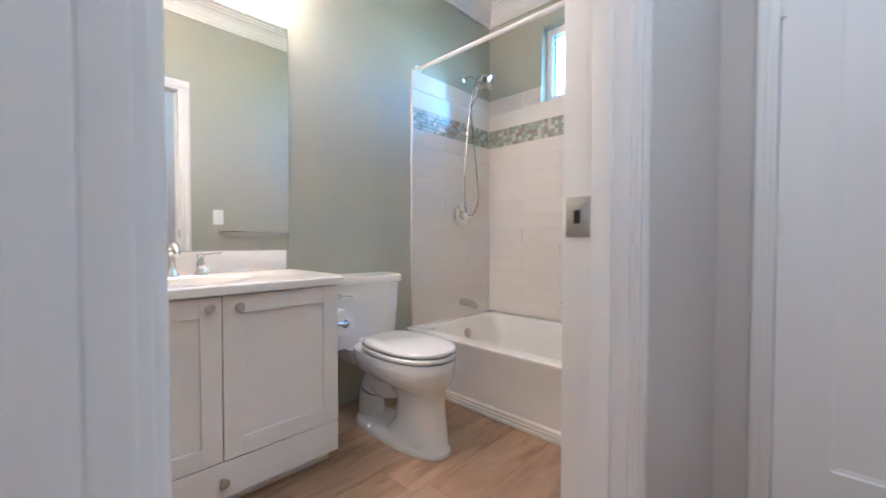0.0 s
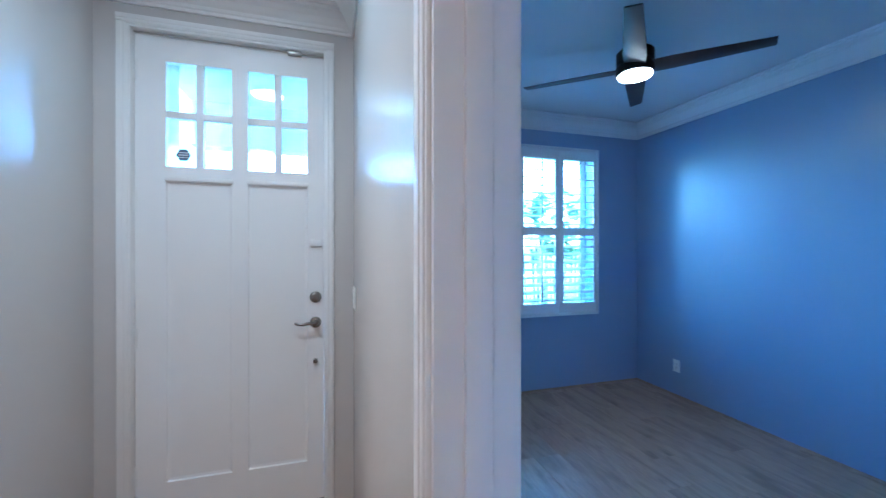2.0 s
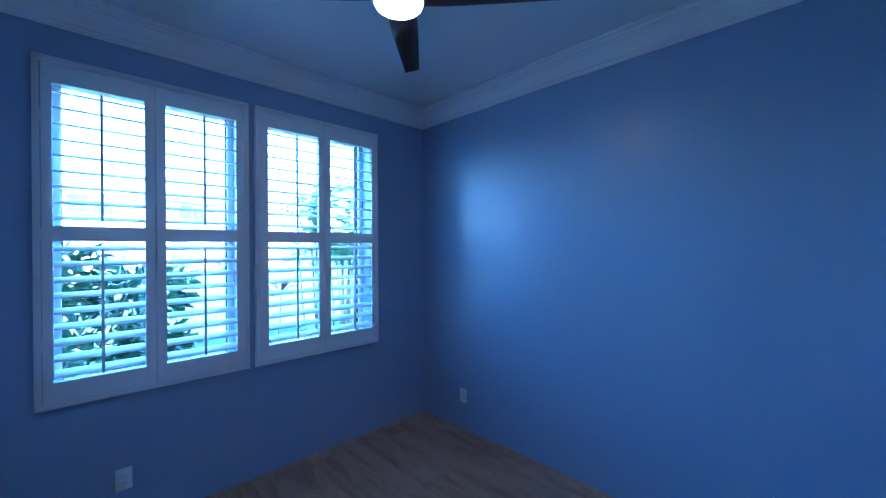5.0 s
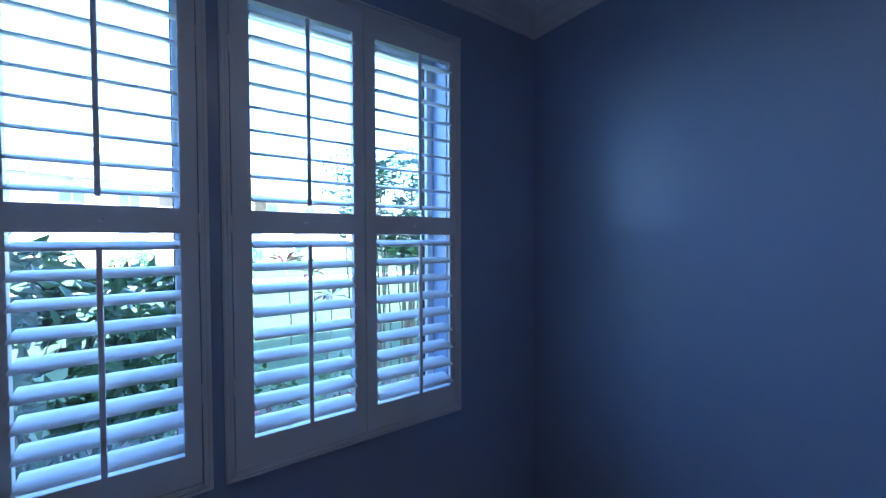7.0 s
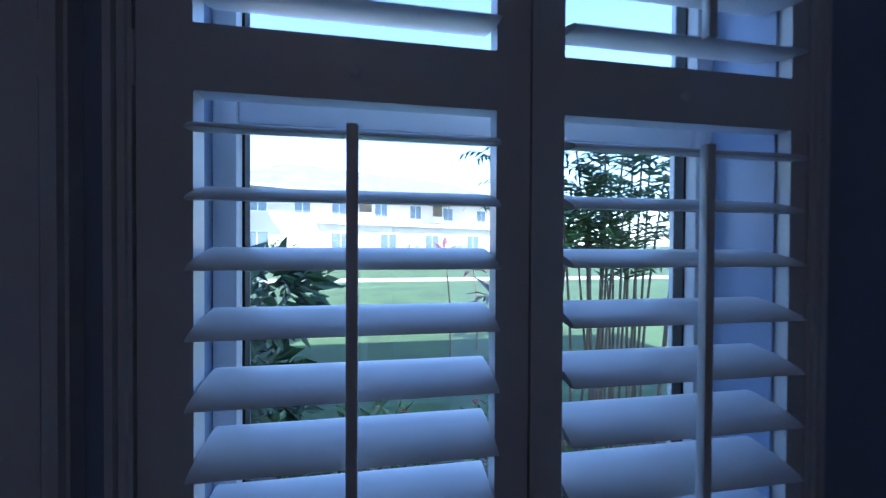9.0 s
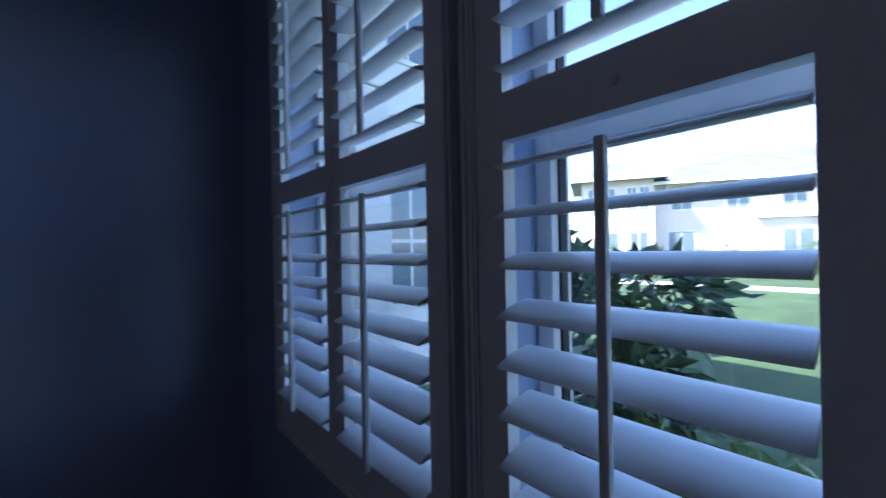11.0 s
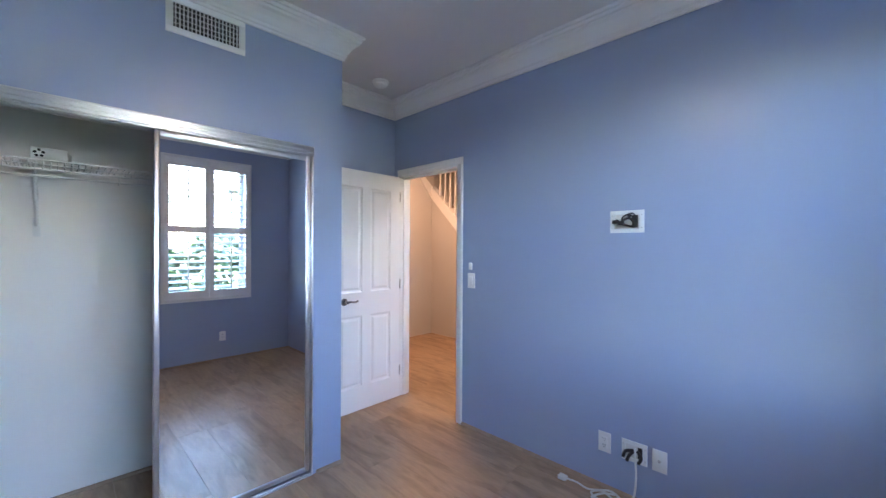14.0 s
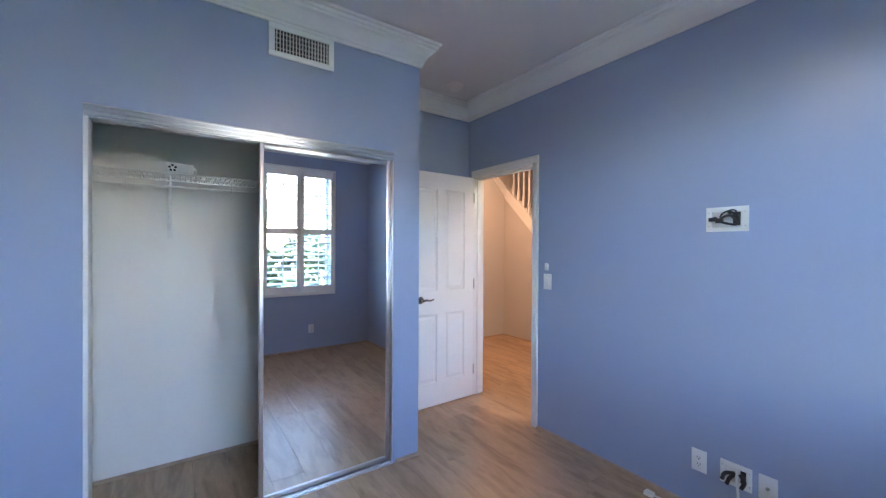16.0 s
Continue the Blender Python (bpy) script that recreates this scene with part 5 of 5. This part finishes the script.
part("upper_stringer", bm, M_TRIM, st, smooth=False)
for k in range(10):
    y_ = -3.40 - k * 0.185
    z_ = rise(y_) + 0.06
    part("tread", B(-3.07, y_ - 0.22, z_ - 0.03, SX - 0.1, y_, z_, bevel=0.004), M_SHOE, st)
    part("riser", B(-3.07, y_ - 0.02, z_ - 0.2, SX - 0.1, y_ - 0.012, z_ - 0.03), M_TRIM, st)
for k in range(17):
    y_ = -3.36 - k * 0.108
    zb = rise(y_) + 0.185
    zt_ = min(zb + 0.86, CEIL - 0.02)
    bm = bmesh.new()
    box(bm, SX - 0.055, y_ - 0.016, zb - 0.03, SX - 0.023, y_ + 0.016, min(zb + 0.16, zt_))
    if zt_ > zb + 0.2:
        lathe(bm, [(0.016, 0.0), (0.019, 0.02), (0.012, 0.04), (0.017, 0.15), (0.012, max(0.2, zt_ - zb - 0.16))], (SX - 0.039, y_, zb + 0.16), (0, 0, 1), 10)
    part("baluster", bm, M_TRIM, st)
bm = bmesh.new()
ring = [(-4.35, rise(-4.35) + 1.03), (-3.251, rise(-3.251) + 1.03), (-3.251, rise(-3.251) + 1.09), (-4.35, rise(-4.35) + 1.09)]
loft(bm, [[(xx, y, min(z, CEIL - 0.005)) for y, z in ring] for xx in (SX - 0.07, SX - 0.01)])
part("handrail", bm, M_SHOE, st, smooth=False)

# ---- outdoors ----
# unseen storey and roof, added so that the garden by the windows lies in shade
us = thing("unseen_upper_storey", "unseen white stucco upper storey and roof, added to shade the garden", "house", (0.0, -2.6, 3.0), kind="structure")
for q in ((-3.2, 0.035, EX + 0.16, 0.185), (-3.2, -5.4, EX + 0.16, -5.25), (-3.2, -5.25, -3.05, 0.035), (EX + 0.01, -5.25, EX + 0.16, 0.035)):
    part("wall", B(q[0], q[1], 3.005, q[2], q[3], 5.5), M_STUCCO2, us, smooth=False)
bm = bmesh.new()
loft(bm, [[(-3.8, -6.0, z_), (EX + 0.76, -6.0, z_), (EX + 0.76, 0.78, z_), (-3.8, 0.78, z_)] for z_ in (5.5, 5.66)] + [[(-1.0, -3.0, 7.0), (0.9, -3.0, 7.0), (0.9, -2.2, 7.0), (-1.0, -2.2, 7.0)]])
part("roof", bm, M_ROOF, us, smooth=False)
GZ = -0.15
solid("ground", B(-900, -900, GZ - 1.0, 900, 900, GZ), M_GRASS, "mown green lawn reaching far off", "lawn", "structure")
solid("garden_bed", B(-1.2, 0.19, GZ - 0.05, 5.0, 2.6, GZ + 0.03, bevel=0.02), M_SOIL, "brown mulch planting bed below the windows", "garden bed", "structure")
solid("garden_path", B(-30, 15.2, GZ - 0.05, 30, 16.6, GZ + 0.02), M_PATH, "pale concrete walk across the lawn", "path", "structure")
solid("porch_floor", B(HW, FY + 0.15, GZ - 0.02, HX, 0.6, -0.02), M_PATH, "concrete porch step outside the entrance", "porch", "structure")

wing = thing("house_wing", "white stucco side wall of the house beside the porch", "house", (-1.57, 1.3, GZ), kind="structure")
part("wall", B(-1.85, 1.45, GZ, -1.45, 2.6, 2.94), M_STUCCO2, wing, smooth=False)
part("upper_wall", B(-1.85, 1.45, 2.94, -1.45, 2.6, 5.4), M_STUCCO2, wing, smooth=False)
part("trim_band", B(-1.89, 1.41, 2.80, -1.41, 2.64, 2.95, bevel=0.01), M_TRIM, wing)
for z0_, z1_ in ((0.75, 2.2), (3.4, 4.9)):
    wi = part("window", B(-1.455, 1.58, z0_, -1.425, 2.5, z1_, bevel=0.005), M_VINYL, wing)
    for a_, b2 in ((1.63, 2.02), (2.06, 2.45)):
        for za, zb in ((z0_ + 0.06, (z0_ + z1_) / 2 - 0.02), ((z0_ + z1_) / 2 + 0.02, z1_ - 0.06)):
            part("pane", B(-1.428, a_, za, -1.420, b2, zb), M_PANE, wi, smooth=False)
solid("porch_roof", B(-1.45, FY + 0.16, 2.76, 0.0, 0.62, 2.90), M_TRIM, "white boarded porch ceiling", "porch roof", "structure")
solid("porch_column", B(-0.26, 0.60, -0.03, -0.02, 0.84, 2.36, bevel=0.01), M_STUCCO2, "square pale stucco porch column", "column", "structure")
solid("porch_beam", B(-1.45, 0.62, 2.36, 0.0, 0.82, 2.92, bevel=0.008), M_STUCCO2, "pale stucco beam along the porch front", "beam", "structure")


def leaves(bm_data, centre, radii, n, length, width, seed, bottom=-1.0, out=0.55, droop=0.3):
    """Folded leaves scattered through a lumpy crown; appends to vertex and face lists."""
    V, F = bm_data
    rg = np.random.RandomState(seed)
    lumps = rg.normal(size=(9, 3))
    lumps /= np.linalg.norm(lumps, axis=1)[:, None]
    done = 0
    while done < n:
        d = rg.normal(size=3)
        d /= np.linalg.norm(d)
        if d[2] < bottom:
            continue
        lump = 0.72 + 0.38 * max(0.0, float((lumps @ d).max())) ** 6
        r = lump * (rg.uniform(0.35, 1.0) ** out)
        p = np.array(centre) + d * np.array(radii) * r
        fwd = d * 0.7 + rg.normal(size=3) * 0.6 + np.array((0, 0, -droop))
        fwd /= np.linalg.norm(fwd)
        side = np.cross(fwd, rg.normal(size=3))
        side /= np.linalg.norm(side)
        up_ = np.cross(side, fwd)
        s_ = rg.uniform(0.6, 1.15)
        L, W = length * s_, width * s_
        i = len(V)
        V += [tuple(p), tuple(p + fwd * L * 0.45 + side * W * 0.5 + up_ * W * 0.18), tuple(p + fwd * L), tuple(p + fwd * L * 0.45 - side * W * 0.5 + up_ * W * 0.18), tuple(p + fwd * L * 0.5)]
        F += [(i, i + 1, i + 4), (i + 1, i + 2, i + 4), (i + 2, i + 3, i + 4), (i + 3, i, i + 4)]
        done += 1


def raw_part(name, V, F, material, parent, label="", kind=""):
    me = bpy.data.meshes.new(name)
    b0 = base_of(parent)
    me.from_pydata([(v[0] - b0.x, v[1] - b0.y, v[2] - b0.z) for v in V], [], F)
    me.materials.append(material)
    o = new(name, me)
    o.parent = parent
    return tagged(o, label, kind=kind)


def shrub(name, label, at, clumps, n, length, width, material, seed, stems=6, category="shrub", blooms=0):
    t = thing(name, label, category, at)
    rg = random.Random(seed)
    for k in range(stems):
        c_ = clumps[k % len(clumps)]
        tip = (c_[0][0] + rg.uniform(-0.3, 0.3) * c_[1][0], c_[0][1] + rg.uniform(-0.3, 0.3) * c_[1][1], c_[0][2] + rg.uniform(-0.1, 0.4) * c_[1][2])
        root = (at[0] + rg.uniform(-0.08, 0.08), at[1] + rg.uniform(-0.08, 0.08), at[2])
        mid_ = tuple((a_ + b_) / 2 + rg.uniform(-0.06, 0.06) for a_, b_ in zip(root, tip))
        part("stem", tube(bmesh.new(), smooth_path([root, mid_, tip], 4), 0.012, 6, 0.005), M_STEM, t)
    D = ([], [])
    for k, (c_, r_) in enumerate(clumps):
        leaves(D, c_, r_, n // len(clumps), length, width, seed * 7 + k)
    raw_part("crown", D[0], D[1], material, t)
    if blooms:
        D = ([], [])
        for k, (c_, r_) in enumerate(clumps):
            leaves(D, c_, [q * 1.05 for q in r_], blooms // len(clumps), length * 0.6, width * 0.9, seed * 11 + k)
        raw_part("blossom", D[0], D[1], M_BLOOM, t, "red and pink blossom")
    return t


shrub("broadleaf_shrub", "dark green broad-leaved shrub outside the window", (0.72, 1.55, GZ), [((0.45, 1.6, 1.22), (0.46, 0.34, 0.42)), ((1.05, 1.75, 1.10), (0.50, 0.30, 0.27)), ((0.55, 1.5, 0.55), (0.5, 0.36, 0.38)), ((1.15, 1.5, 0.62), (0.32, 0.28, 0.28))], 1900, 0.15, 0.062, M_LEAF, 3, 9)
shrub("low_plant", "low green plant with red blooms in the bed", (1.55, 1.05, GZ), [((1.4, 1.05, 0.42), (0.25, 0.22, 0.28)), ((1.8, 1.1, 0.50), (0.28, 0.22, 0.26))], 420, 0.085, 0.04, M_LEAF2, 5, 5, "plant", 46)
shrub("low_plant", "low green plant with red blooms in the bed", (2.35, 1.1, GZ), [((2.3, 1.1, 0.48), (0.3, 0.24, 0.30)), ((2.75, 1.05, 0.25), (0.25, 0.22, 0.26))], 420, 0.085, 0.04, M_LEAF2, 6, 5, "plant", 40)
shrub("low_plant", "low green ground plant in the mulch bed", (0.75, 0.95, GZ), [((0.7, 0.95, 0.15), (0.35, 0.22, 0.22))], 240, 0.085, 0.04, M_LEAF2, 8, 4, "plant", 10)


def cane_palm(name, label, at, n, height, seed):
    """Clump of upright canes with arching feathered fronds."""
    t = thing(name, label, "palm", at)
    rg = random.Random(seed)
    V, F = [], []
    for k in range(n):
        a_ = rg.uniform(0, 2 * math.pi)
        r_ = rg.uniform(0.02, 0.26)
        h = height * rg.uniform(0.62, 1.0)
        root = Vector((at[0] + r_ * math.cos(a_), at[1] + r_ * math.sin(a_), at[2]))
        tip = root + Vector((0.22 * math.cos(a_) * rg.random(), 0.22 * math.sin(a_) * rg.random(), h))
        part("cane", tube(bmesh.new(), smooth_path([root, (root + tip) / 2 + Vector((rg.uniform(-.04, .04), rg.uniform(-.04, .04), 0)), tip], 4), 0.011, 6, 0.006), M_STEM, t)
        for q in range(7):
            b_ = rg.uniform(0, 2 * math.pi)
            ln = rg.uniform(0.28, 0.48)
            start = tip - Vector((0, 0, rg.uniform(0, 0.35) * h * 0.5))
            spine = [start + Vector((math.cos(b_) * ln * s_, math.sin(b_) * ln * s_, 0.30 * ln * math.sin(s_ * 2.3) * 1.3)) for s_ in (0, 0.25, 0.5, 0.75, 1.0)]
            for s_ in range(1, 5):
                for sub in (0.0, 0.5):
                    p = spine[s_ - 1].lerp(spine[s_], sub)
                    d_ = (spine[s_] - spine[s_ - 1]).normalized()
                    for sgn in (-1, 1):
                        sd_ = Vector((-d_.y, d_.x, 0)) * sgn
                        e_ = p + (sd_ * 0.8 + d_ * 0.7).normalized() * 0.14 * (1.15 - 0.15 * s_) + Vector((0, 0, -0.03))
                        w = d_ * 0.017
                        i = len(V)
                        V += [tuple(p - w), tuple(p + w), tuple(e_)]
                        F.append((i, i + 1, i + 2))
    raw_part("fronds", V, F, M_FROND, t, "arching green feathered fronds")
    return t


cane_palm("cane_palm", "clump of slender cane palms outside the window", (2.95, 1.75, GZ), 24, 2.4, 4)
cane_palm("cane_palm", "clump of slender cane palms outside the window", (3.45, 2.0, GZ), 16, 2.45, 9)


def ti_plant(at, h, seed):
    t = thing("ti_plant", "red-leaved ti plant on a thin bare stem", "plant", at, "ti plants")
    rg = random.Random(seed)
    tip = (at[0] + rg.uniform(-.1, .1), at[1], at[2] + h)
    part("stem", tube(bmesh.new(), smooth_path([at, ((at[0] + tip[0]) / 2 + 0.03, at[1], at[2] + h / 2), tip], 5), 0.013, 6, 0.009), M_STEM, t)
    V, F = [], []
    for k in range(16):
        a_, el = rg.uniform(0, 6.28), rg.uniform(-0.1, 1.2)
        d_ = Vector((math.cos(a_) * math.cos(el), math.sin(a_) * math.cos(el), math.sin(el)))
        s_ = d_.cross(Vector((0, 0, 1))).normalized()
        L, p = rg.uniform(0.3, 0.45), Vector(tip)
        i = len(V)
        V += [tuple(p), tuple(p + d_ * L * 0.5 + s_ * 0.045), tuple(p + d_ * L - Vector((0, 0, 0.09))), tuple(p + d_ * L * 0.5 - s_ * 0.045), tuple(p + d_ * L * 0.5 - Vector((0, 0, 0.015)))]
        F += [(i, i + 1, i + 4), (i + 1, i + 2, i + 4), (i + 2, i + 3, i + 4), (i + 3, i, i + 4)]
    raw_part("leaves", V, F, M_TI, t, "dark red strap leaves")


ti_plant((2.75, 4.6, GZ), 1.35, 1)
ti_plant((2.95, 3.6, GZ), 0.95, 2)
ti_plant((3.2, 4.9, GZ), 1.15, 3)

# two-storey house across the lawn
hs = thing("apartment_house", "cream two-storey house with grey hipped roof", "house", (-7.4, 23.0, GZ))
HY = 24.0
part("wall", B(-3.4, HY, GZ, 22, HY + 9, 5.0), M_STUCCO, hs, smooth=False)
part("bay_wall", B(-7.4, 23.0, GZ, -3.4, HY + 6, 5.3), M_STUCCO, hs, smooth=False)
part("ground_floor_wing", B(1.5, HY - 0.9, GZ, 22, HY - 0.01, 2.75), M_STUCCO, hs, smooth=False)


def hip(x0, x1, y0, y1, z0, z1, ov, name):
    x0, x1, y0, y1 = x0 - ov, x1 + ov, y0 - ov, y1 + ov
    r_ = min((y1 - y0) / 2, (x1 - x0) / 2 - 0.05)
    ym = (y0 + y1) / 2
    xa, xb = x0 + r_, x1 - r_
    bm = bmesh.new()
    lo = [bm.verts.new(p) for p in ((x0, y0, z0), (x1, y0, z0), (x1, y1, z0), (x0, y1, z0))]
    mi_ = [bm.verts.new(p) for p in ((x0, y0, z0 + 0.16), (x1, y0, z0 + 0.16), (x1, y1, z0 + 0.16), (x0, y1, z0 + 0.16))]
    a_, b_ = bm.verts.new((xa, ym, z1)), bm.verts.new((xb, ym, z1))
    bm.faces.new(lo[::-1])
    for k in range(4):
        bm.faces.new((lo[k], lo[(k + 1) % 4], mi_[(k + 1) % 4], mi_[k]))
    bm.faces.new((mi_[0], mi_[1], b_, a_))
    bm.faces.new((mi_[1], mi_[2], b_))
    bm.faces.new((mi_[2], mi_[3], a_, b_))
    bm.faces.new((mi_[3], mi_[0], a_))
    return part(name, bm, M_ROOF, hs, smooth=False)


hip(-3.4, 22, HY, HY + 9, 5.0, 7.6, 0.7, "roof")
hip(-7.4, -3.4, 23.0, HY + 5, 5.3, 7.0, 0.7, "bay_roof")
hip(9.0, 14.0, HY - 1.2, HY + 4, 4.9, 6.4, 0.5, "gable_roof")
part("gutter", B(-3.4, HY - 0.78, 4.93, 22, HY - 0.68, 5.12, bevel=0.02), M_TRIM, hs, smooth=False)
part("gutter", B(-8.1, 22.2, 5.24, -2.7, 22.32, 5.42, bevel=0.02), M_TRIM, hs, smooth=False)
part("fascia", B(1.5, HY - 1.2, 2.75, 22, HY - 0.88, 2.98), M_TRIM, hs, smooth=False)
part("side_window", B(-7.46, 23.8, 3.5, -7.38, 25.0, 4.9), M_PANE, hs, "tall pale window", smooth=False)
part("side_window", B(-7.46, 25.6, 3.5, -7.38, 26.8, 4.9), M_PANE, hs, "tall pale window", smooth=False)
for x_, y_, z0_, z1_, w_ in [(-7.1, 23.0, 3.4, 4.9, 0.75), (-6.2, 23.0, 3.4, 4.9, 0.75), (-4.9, 23.0, 3.4, 4.9, 0.6), (-4.2, 23.0, 3.4, 4.9, 0.6), (-6.6, 23.0, 0.5, 2.2, 1.3), (-4.8, 23.0, 0.5, 2.2, 1.1),
                              (-2.4, HY, 3.4, 4.6, 1.2), (0.4, HY, 3.4, 4.6, 1.2), (3.0, HY, 3.4, 4.6, 1.2), (6.4, HY, 3.4, 4.6, 1.2), (9.6, HY, 3.4, 4.6, 1.2), (13, HY, 3.4, 4.6, 1.2), (17, HY, 3.4, 4.6, 1.2),
                              (-2.6, HY, 0.1, 2.2, 1.5), (2.6, HY - 0.9, 0.1, 2.2, 1.5), (6.4, HY - 0.9, 0.1, 2.2, 1.5), (10.5, HY - 0.9, 0.1, 2.2, 1.5), (15, HY - 0.9, 0.1, 2.2, 1.5)]:
    wn_ = part("window", B(x_, y_ - 0.06, z0_, x_ + w_, y_ + 0.02, z1_), M_VINYL, hs, smooth=False)
    part("pane", B(x_ + 0.08, y_ - 0.075, z0_ + 0.08, x_ + w_ / 2 - 0.03, y_ - 0.055, z1_ - 0.08), M_PANE, wn_, smooth=False)
    part("pane", B(x_ + w_ / 2 + 0.03, y_ - 0.075, z0_ + 0.08, x_ + w_ - 0.08, y_ - 0.055, z1_ - 0.08), M_PANE, wn_, smooth=False)
# flat brown panels on the wall; the balcony recess's shade is their dark colour
for x_ in (5.2, 12.0):
    rc = part("recess_shade_panel", B(x_, HY - 0.03, 3.2, x_ + 1.0, HY + 0.02, 4.75), M_STEM, hs, "flat brown panel, shade of a balcony recess in its colour", smooth=False)
    part("railing", B(x_ - 0.1, HY - 0.12, 3.2, x_ + 1.1, HY - 0.05, 3.75), M_TRIM, rc, smooth=False)
for k in range(14):
    x_ = -2.6 + k * 1.8
    part("eave_bracket", cyl(bmesh.new(), (x_, HY - 0.02, 4.45), (x_, HY - 0.62, 4.93), 0.06, seg=6), M_TRIM, hs)
HTURN = radians(28)
hs.location = (-10.2, 22.0, GZ)
hs.rotation_euler = (0, 0, HTURN)
rg = random.Random(12)
for k in range(16):
    u_, v_ = -1.5 + k * 1.5 + rg.uniform(-0.4, 0.4), -2.6 + rg.uniform(-0.6, 0.8)
    x_, y_ = -10.2 + u_ * math.cos(HTURN) - v_ * math.sin(HTURN), 22.0 + u_ * math.sin(HTURN) + v_ * math.cos(HTURN)
    hh = rg.uniform(0.8, 2.0)
    shrub("hedge_shrub", "sunlit green shrub with red blooms by the far house", (x_, y_, GZ), [((x_, y_, GZ + hh * 0.5), (rg.uniform(0.5, 0.9), 0.5, hh * 0.55))], 300, 0.2, 0.11, M_LEAF2 if k % 3 else M_LEAF, 40 + k, 3, "shrub", 70 if k % 2 else 0)

# ---- floor boards ----
PLANK_W, PLANK_L = 0.19, 1.23
plank_cache = {}


def lay_floor(x0, x1, y0, y1, seed):
    rg_ = random.Random(seed)
    x = x0
    while x < x1 - 0.01:
        w = min(PLANK_W, x1 - x)
        y = y0 - rg_.uniform(0, PLANK_L)
        while y < y1 - 0.01:
            a_, b_ = max(y, y0), min(y + PLANK_L, y1)
            y += PLANK_L
            if b_ - a_ < 0.01:
                continue
            key = (round(w, 3), round(b_ - a_, 3))
            if key not in plank_cache:
                plank_cache[key] = mesh_of("plank", B(0, 0, -0.011, w - 0.0012, b_ - a_ - 0.0012, 0.0, bevel=0.0008), M_FLOOR)
            o = new("plank", plank_cache[key])
            o.parent = floor
            o.location = (x, a_, 0)
        x += w


lay_floor(HX + 0.06, EX, -3.76, 0.0, 21)
lay_floor(-3.07, HX + 0.06, -5.25, BY, 22)
